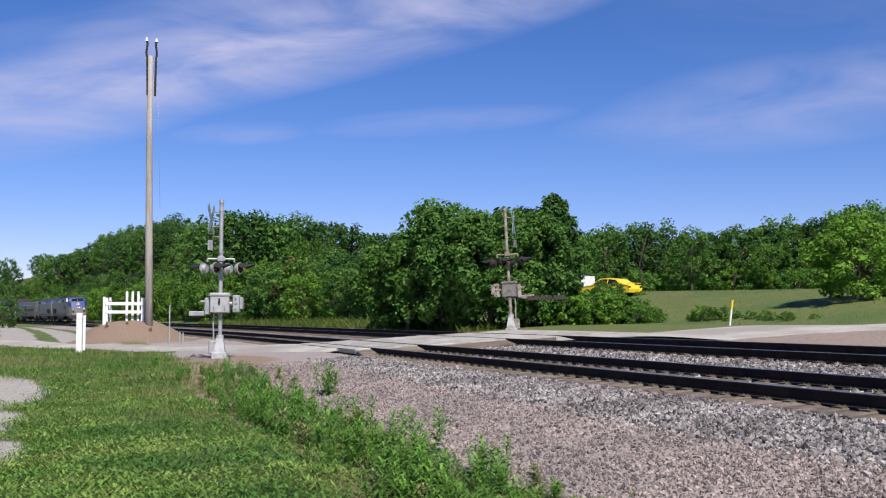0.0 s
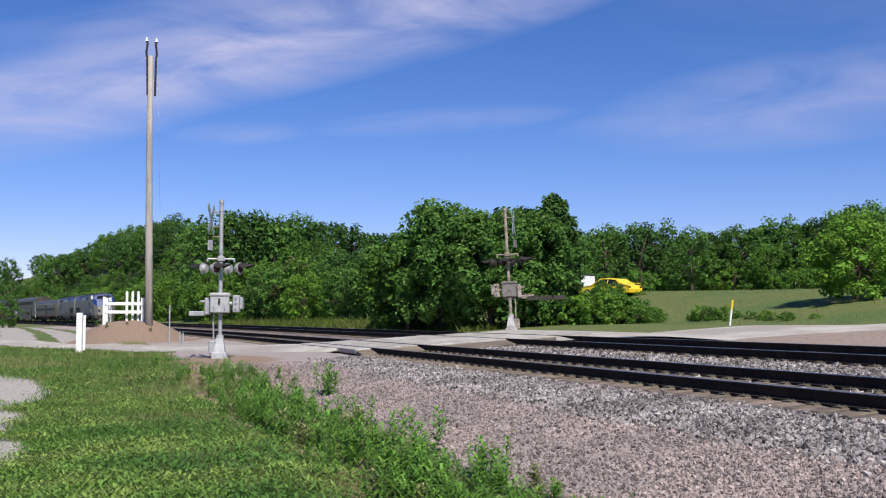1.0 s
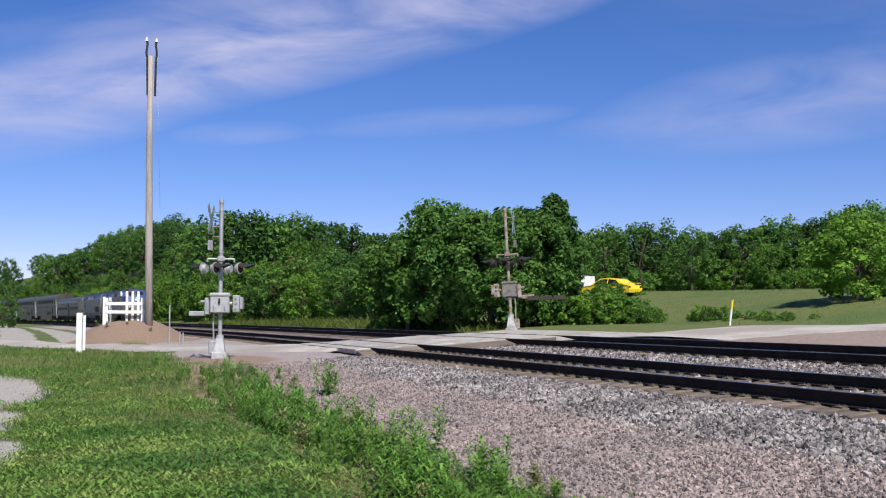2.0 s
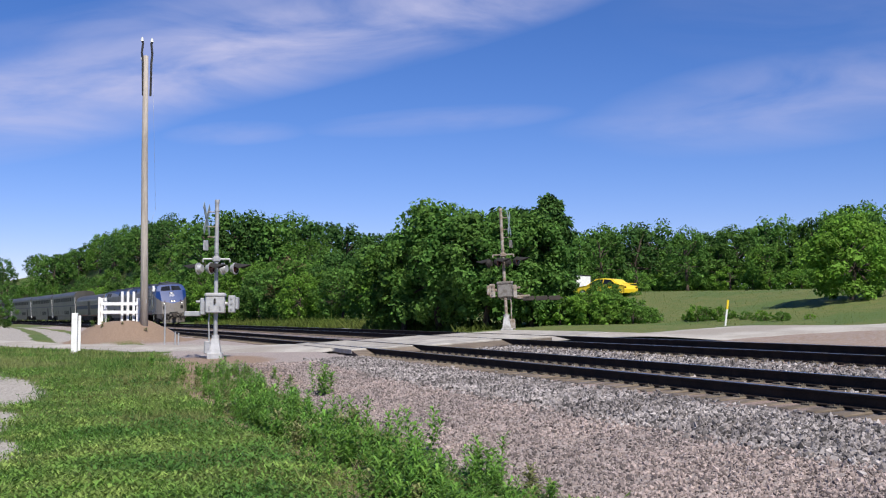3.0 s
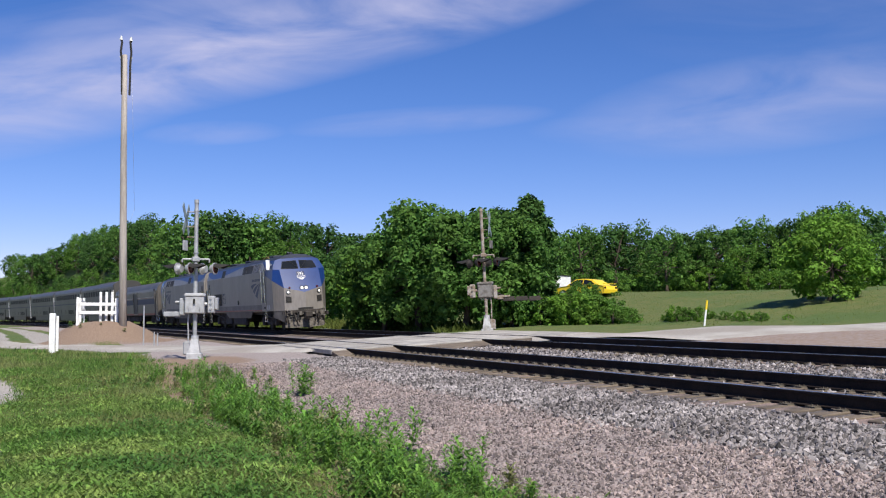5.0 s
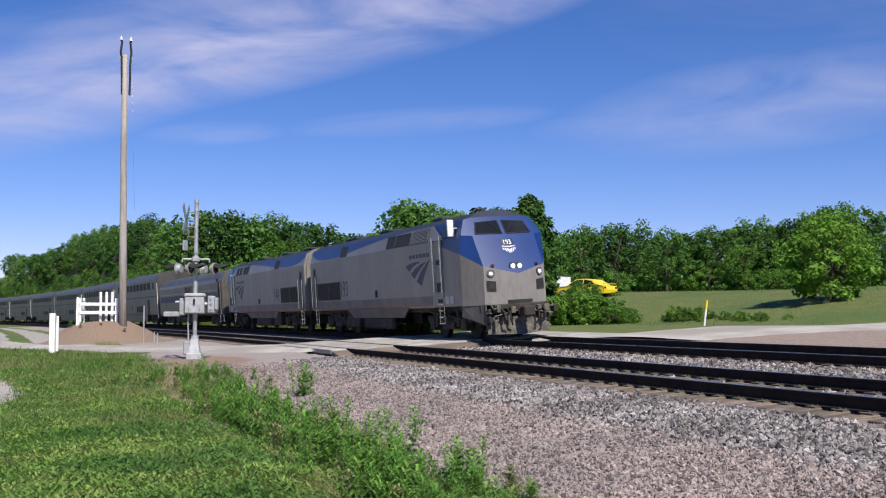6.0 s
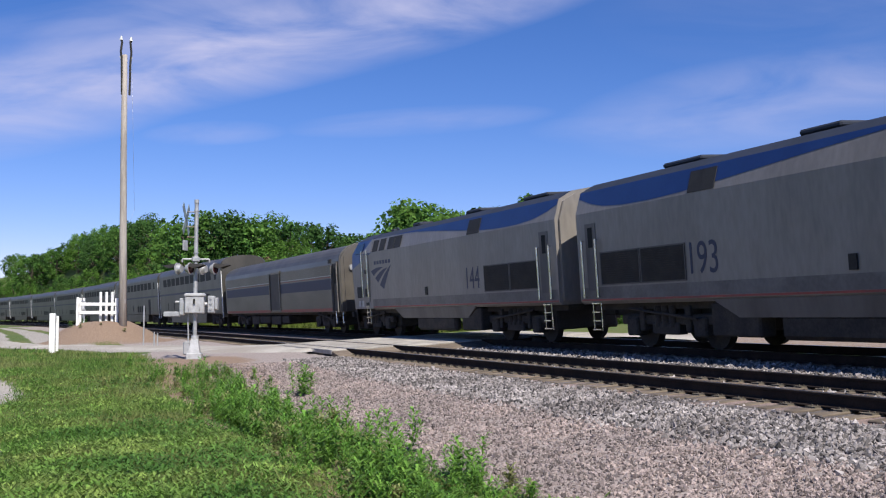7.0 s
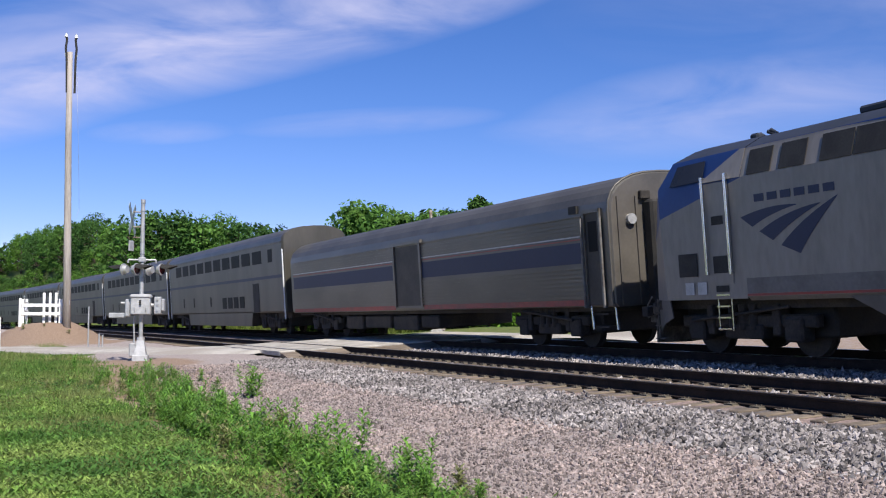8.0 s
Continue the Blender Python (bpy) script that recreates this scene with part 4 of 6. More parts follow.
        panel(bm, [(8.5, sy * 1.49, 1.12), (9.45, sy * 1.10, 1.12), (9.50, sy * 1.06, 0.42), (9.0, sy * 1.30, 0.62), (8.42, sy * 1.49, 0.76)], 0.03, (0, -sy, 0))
        part("pilot_skirt", bm, M['silver_low'], ob, "dirty silver skirt under the nose, darkened for shade")
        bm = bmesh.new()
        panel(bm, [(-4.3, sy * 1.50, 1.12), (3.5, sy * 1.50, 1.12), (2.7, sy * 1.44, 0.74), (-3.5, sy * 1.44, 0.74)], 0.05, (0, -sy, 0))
        part("side_skirt", bm, M['silver_low'], ob, "grimy silver skirt between the trucks, darkened for shade")
        bm = bmesh.new()
        box(bm, -2.3, 1.3, sy * 1.30 - 0.12, sy * 1.30 + 0.12, 0.30, 0.80, 0.09)
        part("fuel_tank", bm, M['under'], ob, "dark dirty fuel tank")
        bm = bmesh.new()
        box(bm, -4.5, -2.9, sy * 1.22 - 0.2, sy * 1.22 + 0.2, 0.34, 1.06, 0.04)
        part("equipment_box", bm, M['under'], ob)
        # nose lamps
        face = [Vector((p[0], sy * p[1], p[2])) for p in (cols[0][0], cols[0][1], cols[1][1], cols[1][0])]
        sg = 1 if sy > 0 else -1

        def nose_at(u, v, lift):
            return on_face(*face, u, v, lift * sg)

        nn = (nose_at(0.5, 0.5, 0.1) - nose_at(0.5, 0.5, 0)).normalized()
        c = nose_at(0.80, 0.84, 0.0)
        part("ditch_light_rim", rod(bmesh.new(), c, c + nn * 0.03, 0.125, seg=20), M['grille'], ob)
        part("ditch_light", rod(bmesh.new(), c + nn * 0.03, c + nn * 0.040, 0.105, seg=20), M['lens_clear'], ob, "round ditch light")
        part("bulb", rod(bmesh.new(), c + nn * 0.04, c + nn * 0.05, 0.055, seg=14), M['lamp_on'], ob)
        part("marker_box", panel(bmesh.new(), [nose_at(u, v, 0.004) for u, v in ((0.66, 0.36), (0.93, 0.36), (0.93, 0.64), (0.66, 0.64))], 0.02, nn), M['black'], ob)
        part("marker_lens", panel(bmesh.new(), [nose_at(u, v, 0.026) for u, v in ((0.71, 0.42), (0.88, 0.42), (0.88, 0.58), (0.71, 0.58))], 0.01, nn), M['grille'], ob)
        face2 = [Vector((p[0], sy * p[1], p[2])) for p in (cols[1][0], cols[1][1], cols[2][1], cols[2][0])]
        c = on_face(*face2, 0.11, 0.17, 0.0)
        n3 = (on_face(*face2, 0.1, 0.2, 0.1 * sg) - on_face(*face2, 0.1, 0.2, 0)).normalized()
        part("headlight_rim", rod(bmesh.new(), c, c + Vector((0.05, 0, 0)), 0.125, seg=20), M['black'], ob)
        part("headlight", rod(bmesh.new(), c + Vector((0.05, 0, 0)), c + Vector((0.065, 0, 0)), 0.105, seg=20), M['lens_clear'], ob, "round headlight")
        part("bulb", rod(bmesh.new(), c + Vector((0.065, 0, 0)), c + Vector((0.075, 0, 0)), 0.07, seg=14), M['lamp_on'], ob)
        c = on_face(*face2, 0.72, 0.06, 0.0)
        part("class_light", rod(bmesh.new(), c, c + n3 * 0.04, 0.06, seg=12), M['lens_red'], ob)
        # nose emblem and number bar
        part("number_board", panel(bmesh.new(), [on_face(*face2, u, v, 0.003 * sg) for u, v in ((0.0, 0.735), (0.20, 0.735), (0.20, 0.90), (0.0, 0.90))], 0.003, n3), M['deep_blue'], ob, "dark blue number field")
        part("nose_letter_bar", panel(bmesh.new(), [on_face(*face2, u, v, 0.008 * sg) for u, v in ((0.0, 0.675), (0.21, 0.68), (0.21, 0.71), (0.0, 0.705))], 0.003, n3), M['pale_line'], ob, "white lettering bar")
        for pts in (((0.01, 0.53), (0.05, 0.54), (0.085, 0.64), (0.01, 0.63)), ((0.09, 0.55), (0.125, 0.565), (0.15, 0.645), (0.11, 0.64)), ((0.165, 0.585), (0.195, 0.60), (0.22, 0.655), (0.18, 0.65))):
            part("nose_emblem", panel(bmesh.new(), [on_face(*face2, u, v, 0.004 * sg) for u, v in pts], 0.004, n3), M['white_paint'], ob, "white nose emblem blade")
    up_nose = (Vector(cols[2][0]) - Vector(cols[1][0])).normalized()
    mn = Matrix((Vector((0, 1, 0)), up_nose, Vector((0, 1, 0)).cross(up_nose))).transposed().to_4x4()
    at = Vector(cols[1][0]).lerp(Vector(cols[2][0]), 0.755) + Vector((0, 1, 0)).cross(up_nose) * 0.012
    lettering(ob, "nose_number", number, 0.27, Matrix.Translation(at + Vector((0, -0.18, 0))) @ mn, M['white_paint'], 0.80)
    # front end: anticlimber, plow, coupler, hoses
    bm = bmesh.new()
    panel(bm, [(9.66, -1.20, 0.72), (9.76, 0, 0.72), (9.66, 1.02, 0.72), (9.72, 1.00, 0.20), (9.94, 0, 0.14), (9.72, -1.20, 0.20)], 0.05, (1, 0, -0.1))
    part("plow", bm, M['grime'], ob, "dirty steel pilot plow")
    bm = bmesh.new()
    box(bm, 9.3, 9.86, -0.95, 0.95, 0.95, 1.12, 0.03)
    box(bm, 9.2, 9.55, -1.05, 1.05, 0.55, 0.98, 0.03)
    part("buffer_beam", bm, M['under'], ob)
    bm = bmesh.new()
    box(bm, 9.6, 10.2, -0.13, 0.13, 0.74, 1.0, 0.03)
    box(bm, 10.1, 10.5, -0.22, 0.16, 0.70, 1.04, 0.05)
    part("coupler", bm, M['under'], ob, "dark knuckle coupler")
    part("coupler", box(bmesh.new(), -10.5, -9.9, -0.16, 0.16, 0.72, 1.02, 0.04), M['under'], ob)
    for y in (-0.75, -0.55, 0.5, 0.72):
        bm = bmesh.new()
        pts = [(9.84, y, 1.0), (10.06, y * 0.98, 0.86), (10.10, y * 0.94, 0.62), (10.0, y * 0.8, 0.45)]
        for a, b in zip(pts, pts[1:]):
            rod(bm, a, b, 0.028, seg=6)
        part("air_hose", bm, M['black'], ob)
    rnd = random.Random(3)
    for i in range(16):                 # brake and multiple-unit gear under the nose
        y = -1.15 + 2.3 * i / 15
        z = rnd.uniform(0.55, 1.05)
        bm = box(bmesh.new(), 9.70, 9.90 + rnd.uniform(0, 0.12), y - rnd.uniform(0.04, 0.10), y + rnd.uniform(0.04, 0.10), z - rnd.uniform(0.05, 0.14), z + rnd.uniform(0.05, 0.14), 0.015)
        part("pilot_fitting", bm, M['grime'] if i % 3 else M['under'], ob)
    for k in (-1, 1):
        bm = bmesh.new()
        rod(bm, (9.72, k * 0.55, 1.02), (9.96, k * 1.05, 0.98), 0.022, seg=6)
        rod(bm, (9.72, k * 1.08, 1.20), (9.96, k * 1.06, 1.0), 0.018, seg=6)
        rod(bm, (9.92, k * 0.2, 0.9), (9.98, k * 1.05, 0.75), 0.018, seg=6)
        part("uncoupling_lever", bm, M['dull_metal'], ob)
        bm = bmesh.new()
        for q in range(3):
            box(bm, 9.30, 9.62, k * 1.02 - 0.10, k * 1.02 + 0.10, 0.28 + 0.28 * q, 0.31 + 0.28 * q)
        box(bm, 9.46, 9.50, k * 1.10 - 0.02, k * 1.10 + 0.02, 0.28, 1.15)
        part("pilot_step", bm, M['grime'], ob)
    bm = bmesh.new()
    box(bm, 9.74, 9.80, -0.42, 0.42, 1.13, 1.24)
    part("nose_step", bm, M['black'], ob)
    # roof equipment
    for x0, x1, w, h in ((3.4, 4.2, 0.3, 0.05), (-2.6, -1.4, 0.4, 0.025), (-7.5, -5.9, 0.4, 0.02), (7.1, 7.35, 0.10, 0.06)):
        part("roof_hatch", box(bmesh.new(), x0, x1, -w, w, 4.24, 4.34 + h, 0.04), M['roof_dark'], ob)
    for i, x in enumerate((6.6, 6.8, 7.15)):
        part("horn", rod(bmesh.new(), (x, -0.1 * i, 4.31), (x + 0.2, -0.1 * i, 4.40), 0.02, 0.045, 8), M['roof_dark'], ob)
    part("underframe", box(bmesh.new(), -9.8, 9.3, -1.2, 1.2, 0.92, 1.12), M['under'], ob)
    part("end_diaphragm", box(bmesh.new(), -10.3, -10.03, -0.55, 0.55, 1.2, 3.5, 0.05), M['black'], ob)
    for x in (6.55, -6.55):
        truck(ob, x, 2.79, 0.508)
    return ob


def arch(w, sill, side_top, crown, n=6):
    """Half cross-section with a curved roof."""
    pts = [(w - 0.06, sill), (w, sill + 0.08), (w, side_top)]
    for i in range(1, n + 1):
        a = math.pi / 2 * i / n
        pts.append((w * math.cos(a) ** 0.75 if i < n else 0.0, side_top + (crown - side_top) * math.sin(a) ** 0.9))
    return pts


def end_gear(ob, w, z_top, fl=12.55):
    for k in (-1, 1):
        part("end_diaphragm", box(bmesh.new(), *sorted((k * fl, k * (fl + 0.36))), -0.62, 0.62, 1.05, 3.4, 0.06), M['black'], ob)
        part("coupler", box(bmesh.new(), *sorted((k * (fl - 0.2), k * 12.95)), -0.16, 0.16, 0.72, 1.0, 0.04), M['under'], ob)


def baggage_car():
    ob = thing("baggage_car", None, None, "stainless steel fluted baggage car with blue stripe", "train car", "passenger cars")
    w = 1.52
    half = arch(w, 1.02, 3.18, 4.06, 7)
    bm = shell(bmesh.new(), half, [-12.62, -12.57, 12.67, 12.72], lambda i, n: 1 if 3 <= i <= n - 5 else 0)
    for v in bm.verts:
        if v.co.x > 12.7 or v.co.x < -12.6:
            v.co.y *= 0.975
            v.co.z = v.co.z * 0.992
    part("body", bm, [M['stainless'], M['dark_roof_steel']], ob, "weathered stainless steel car body")
    for sy in (-1, 1):
        side = (0, sy, 0)

        def flat(name, x0, x1, z0, z1, m, lift=0.004, thick=0.008, label=""):
            pts = [(x, sy * (w + lift), z) for x, z in ((x0, z0), (x1, z0), (x1, z1), (x0, z1))]
            return part(name, panel(bmesh.new(), pts, thick, side), m, ob, label)

        for x0, x1 in ((-12.2, -0.45), (1.95, 11.55)):
            flat("blue_stripe", x0, x1, 2.05, 2.54, M['stripe_blue'], label="faded blue side stripe")
            flat("red_stripe", x0, x1, 2.60, 2.63, M['red_line'])
            flat("pale_stripe", x0, x1, 2.67, 2.70, M['pale_line'])
            flat("sill_stripe", x0, x1, 1.05, 1.19, M['red_line'], label="worn red sill stripe")
            for i in range(8):
                z = 1.22 + 0.10 * i
                flat("flute", x0, x1, z, z + 0.055, M['stainless'], -0.004, 0.05)
            for i in range(4):
                z = 2.76 + 0.09 * i
                flat("flute", x0, x1, z, z + 0.045, M['stainless'], -0.004, 0.03)
            flat("rub_rail", x0, x1, 3.14, 3.18, M['stainless'], 0.002, 0.04)
        flat("baggage_door", -0.25, 1.80, 1.18, 3.12, M['baggage_door'], 0.004, 0.01, "dark sliding baggage door")
        for x in (-0.35, 1.88):
            flat("door_jamb", x - 0.07, x + 0.07, 1.15, 3.2, M['stainless'], 0.002, 0.06)
        flat("door_lintel", -0.50, 2.05, 3.16, 3.26, M['stainless'], 0.002, 0.08)
        flat("vestibule_door", 11.68, 12.28, 1.06, 3.20, M['baggage_door'], 0.003, 0.01, "dark recessed vestibule door")
        flat("vestibule_window", 11.80, 12.16, 2.3, 3.0, M['car_window'], 0.014, 0.006)
        for a, b, c, d in ((11.60, 11.68, 1.0, 3.28), (12.28, 12.36, 1.0, 3.28), (11.60, 12.36, 3.20, 3.28)):
            flat("door_frame", a, b, c, d, M['stainless'], 0.002, 0.05)
        flat("roof_vent", 11.0, 11.35, 3.24, 3.42, M['grille'], -0.02, 0.05)
        for x in (11.58, 12.40):
            grab(ob, x, 1.0, 3.1, sy * w, M['dull_metal'])
        # raised rim round the car's end
        rim = bmesh.new()
        ring = [(yy + 0.012, zz + (0.012 if zz > 3.2 else 0)) for yy, zz in half if yy > 0] + [(0.0, half[-1][1] + 0.014)]
        for p, r in zip(ring, ring[1:]):
            rod(rim, (12.66, sy * p[0], p[1]), (12.66, sy * r[0], r[1]), 0.03, seg=6)
        part("end_rim", rim, M['dark_roof_steel'], ob)
        flat("corner_pillar", 12.42, 12.64, 1.04, 3.1, M['stainless'], 0.001, 0.02)
        for x in (11.62, 12.62):
            bm = bmesh.new()
            rod(bm, (x, sy * 1.46, 1.1), (x + 0.05, sy * 1.46, 0.50), 0.03, seg=6)
            part("step_bracket", bm, M['chrome'], ob)
        bm = bmesh.new()
        for z in (0.55, 0.85):
            box(bm, 11.66, 12.28, sy * 1.3 - 0.14, sy * 1.3 + 0.14, z - 0.02, z + 0.02)
        part("step", bm, M['under'], ob)
    part("underframe", box(bmesh.new(), -12.3, 12.3, -1.25, 1.25, 0.90, 1.04), M['under'], ob)
    for x0, x1, z0 in ((-6.2, -4.4, 0.36), (-4.1, -1.6, 0.42), (-1.3, 0.8, 0.36), (1.1, 2.5, 0.45)):
        part("equipment_box", box(bmesh.new(), x0, x1, -1.3, 1.3, z0, 0.85, 0.04), M['under'], ob)
    bm = bmesh.new()
    rod(bm, (12.70, -0.98, 2.98), (12.82, -0.98, 2.98), 0.12, seg=16)
    part("end_lamp", bm, M['galvanised'], ob)
    bm = bmesh.new()
    box(bm, 12.70, 12.84, -0.72, -0.46, 3.42, 3.62, 0.02)
    part("end_fitting", bm, M['under'], ob)
    for y in (-1.30, -0.80):
        part("end_post", box(bmesh.new(), 12.70, 12.76, y - 0.03, y + 0.03, 1.05, 3.5), M['stainless'], ob)
    end_gear(ob, w, 3.4, 12.70)
    for x in (9.2, -8.95):
        truck(ob, x, 2.6, 0.457)
    return ob


def bilevel_car():
    ob = thing("bilevel_coach", None, None, "stainless steel two-level passenger coach with dark windows", "train car", "passenger cars")
    w = 1.55
    half = arch(w, 1.05, 4.28, 4.92, 6)
    bm = shell(bmesh.new(), half, [-12.62, -12.5, 12.5, 12.62], lambda i, n: 1 if 4 <= i <= n - 6 else 0)
    for v in bm.verts:
        if abs(v.co.x) > 12.55:
            v.co.y *= 0.95
    part("body", bm, [M['steel'], M['dark_roof_steel']], ob, "grey stainless steel coach body")
    bm = bmesh.new()
    box(bm, -7.2, 7.2, -w + 0.003, w - 0.003, 0.40, 1.06)
    for v in bm.verts:
        if v.co.z < 0.5:
            v.co.x *= 0.965
    part("lower_body", bm, M['steel'], ob)
    for sy in (-1, 1):
        side = (0, sy, 0)

        def flat(name, x0, x1, z0, z1, m, lift=0.004, thick=0.008, label=""):
            pts = [(x, sy * (w + lift), z) for x, z in ((x0, z0), (x1, z0), (x1, z1), (x0, z1))]
            return part(name, panel(bmesh.new(), pts, thick, side), m, ob, label)

        flat("belt_line", -12.45, 12.45, 2.64, 2.78, M['deep_blue'], 0.003, 0.02, "dark belt line")
        flat("rub_rail", -12.45, 12.45, 4.22, 4.26, M['steel'], 0.003, 0.025)
        for i in range(10):
            x = -9.6 + 2.0 * i
            flat("upper_window", x - 0.78, x + 0.78, 3.40, 4.02, M['car_window'], label="dark tinted upper window")
        flat("upper_window", 10.3, 10.95, 3.40, 4.0, M['car_window'])
        for i in range(4):
            x = 1.75 + 1.2 * i
            flat("lower_window", x - 0.44, x + 0.44, 1.32, 1.90, M['car_window'])
        flat("side_door", 7.5, 8.55, 0.98 + 0.1, 2.48, M['grille'], 0.003, 0.012, "dark side door")
        for x in (-5.6, -1.35, -8.4):
            flat("vent", x - 0.15, x + 0.15, 1.45, 2.0, M['grille'])
        for z in (1.25, 2.05, 2.9, 3.2):
            flat("side_rib", -12.4, 7.4, z, z + 0.03, M['steel'], 0.002, 0.012)
        # white rods paint the sunlit edge on each coach end
        for k in (-1, 1):
            bm = bmesh.new()
            rod(bm, (k * 12.52, sy * (w - 0.02), 0.75), (k * 12.52, sy * (w - 0.02), 3.9), 0.035, seg=6)
            part("corner_post", bm, M['white_paint'], ob)
    part("underframe", box(bmesh.new(), -12.4, 12.4, -1.2, 1.2, 0.80, 1.06), M['under'], ob)
    part("roof_vent", box(bmesh.new(), -5, 5, -0.4, 0.4, 4.88, 4.98, 0.03), M['dark_roof_steel'], ob)
    end_gear(ob, w, 4.0)
    for x in (9.3, -9.3):
        truck(ob, x, 2.6, 0.457)
    return ob


def build_train():
    TRAIN.append((locomotive("193", True, -1, 4.68), LOCO / 2))
    TRAIN.append((locomotive("144", False, 1, 4.85), 1.5 * LOCO))
    TRAIN.append((baggage_car(), 2 * LOCO + CAR / 2 - 0.26))
    coach = bilevel_car()
    for i in range(8):
        ob = coach if i == 0 else copy_thing(coach, Matrix.Identity(4))
        TRAIN.append((ob, 2 * LOCO + CAR * (1.5 + i)))


build_train()
# ---- trees ----
def quads(name, pts, material):
    """Many separate quads from an (n, 4, 3) array."""
    n = len(pts)
    me = bpy.data.meshes.new(name)
    me.vertices.add(n * 4)
    me.vertices.foreach_set("co", np.asarray(pts, dtype=np.float64).ravel())
    me.loops.add(n * 4)
    me.loops.foreach_set("vertex_index", np.arange(n * 4, dtype=np.int32))
    me.polygons.add(n)
    me.polygons.foreach_set("loop_start", np.arange(n, dtype=np.int32) * 4)
    me.materials.append(material)
    me.update(calc_edges=True)
    return me


def leaf_cloud(rnd, centres, radii, per, size):
    """Leaf quads round clump centres: pointed, folded at random, facing outwards and up."""
    c = np.repeat(centres, per, axis=0)
    r = np.repeat(radii, per)
    d = rnd.normal(size=c.shape)
    d /= np.linalg.norm(d, axis=1)[:, None]
    p = c + d * (r * rnd.random(len(c)) ** 0.45)[:, None] * np.array([1, 1, 0.8])
    nrm = d * 0.8 + np.array([0, 0, 0.55]) + rnd.normal(size=c.shape) * 0.55
    nrm /= np.linalg.norm(nrm, axis=1)[:, None]
    a = np.cross(nrm, rnd.normal(size=c.shape))
    a /= np.linalg.norm(a, axis=1)[:, None]
    b = np.cross(nrm, a)
    s = (size * rnd.lognormal(0, 0.3, len(c)))[:, None]
    return np.stack([p - a * s * 0.6, p + b * s * 0.34, p + a * s * 0.6, p - b * s * 0.34], axis=1)


def tree(name, seed, h, r, base, leaf, clumps, per, material, label, spread=1.0, category="tree", group="trees", point=0.0):
    """A tree at the origin: tapered trunk with limbs, and an uneven crown of leaf clumps."""
    rnd = np.random.default_rng(seed)
    ob = thing(name, None, None, label, category, group)
    bm = bmesh.new()
    tr = 0.022 * h + 0.03
    top = Vector((rnd.normal() * 0.05 * h, rnd.normal() * 0.05 * h, h * 0.8))
    mid = Vector((rnd.normal() * 0.03 * h, rnd.normal() * 0.03 * h, h * 0.4))
    rod(bm, (0, 0, -0.3), mid, tr * 1.2, tr * 0.8, 8)
    rod(bm, mid, top, tr * 0.8, tr * 0.2, 8)
    cen, rad = [], []
    lobes = [(rnd.uniform(0, 6.28), rnd.uniform(0.75, 1.2)) for _ in range(5)]
    for i in range(clumps):
        t = (i + 0.5) / clumps
        z = base + (h - base) * (0.04 + 0.92 * t)
        prof = math.sin(math.pi * min(1.0, 0.13 + 0.80 * t)) ** 0.6
        a = i * 2.39996 + rnd.uniform(-0.5, 0.5)
        lob = 1.0 + 0.22 * sum(math.cos(a - la) * (lr - 0.9) for la, lr in lobes) + rnd.uniform(-0.14, 0.14)
        rr = r * prof * (1 - point * t) * lob * math.sqrt(rnd.uniform(0.42, 1.0)) * spread
        c = np.array([math.cos(a) * rr, math.sin(a) * rr, z + rnd.uniform(-0.05, 0.05) * h])
        cen.append(c)
        rad.append(r * rnd.uniform(0.17, 0.32))
        if i % 3 == 0:
            z0 = max(0.25 * h, min(0.75 * h, c[2] * 0.7))
            rod(bm, mid.lerp(top, max(0.0, (z0 - 0.4 * h) / (0.4 * h))), Vector(c), tr * 0.35, tr * 0.08, 5)
    part("trunk", bm, M['bark'], ob)
    pts = leaf_cloud(rnd, np.array(cen), np.array(rad), per, leaf)
    crown = new("crown", quads("crown", pts, material))
    crown.parent = ob
    return ob


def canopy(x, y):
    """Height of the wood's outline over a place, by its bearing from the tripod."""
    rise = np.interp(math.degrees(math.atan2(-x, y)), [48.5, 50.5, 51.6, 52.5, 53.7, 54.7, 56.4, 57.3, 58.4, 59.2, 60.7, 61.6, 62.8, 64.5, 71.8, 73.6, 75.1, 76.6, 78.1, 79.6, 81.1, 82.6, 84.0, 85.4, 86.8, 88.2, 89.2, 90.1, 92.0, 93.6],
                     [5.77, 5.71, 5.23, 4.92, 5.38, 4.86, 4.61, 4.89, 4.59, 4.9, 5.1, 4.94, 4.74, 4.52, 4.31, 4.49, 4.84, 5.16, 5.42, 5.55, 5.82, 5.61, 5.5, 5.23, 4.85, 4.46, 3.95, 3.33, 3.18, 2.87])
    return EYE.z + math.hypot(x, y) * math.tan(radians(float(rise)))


def put(ob, x, y, scale=1.0, turn=0.0, tall=1.0, first=False):
    """Stands a thing, or a copy of it, on the ground."""
    m = Matrix.Translation((x, y, height(x, y) - 0.05)) @ Matrix.Rotation(turn, 4, 'Z')
    o = ob if first else copy_thing(ob, m)
    if first:
        ob.matrix_basis = m
    o.scale = (scale, scale, scale * tall)
    return o


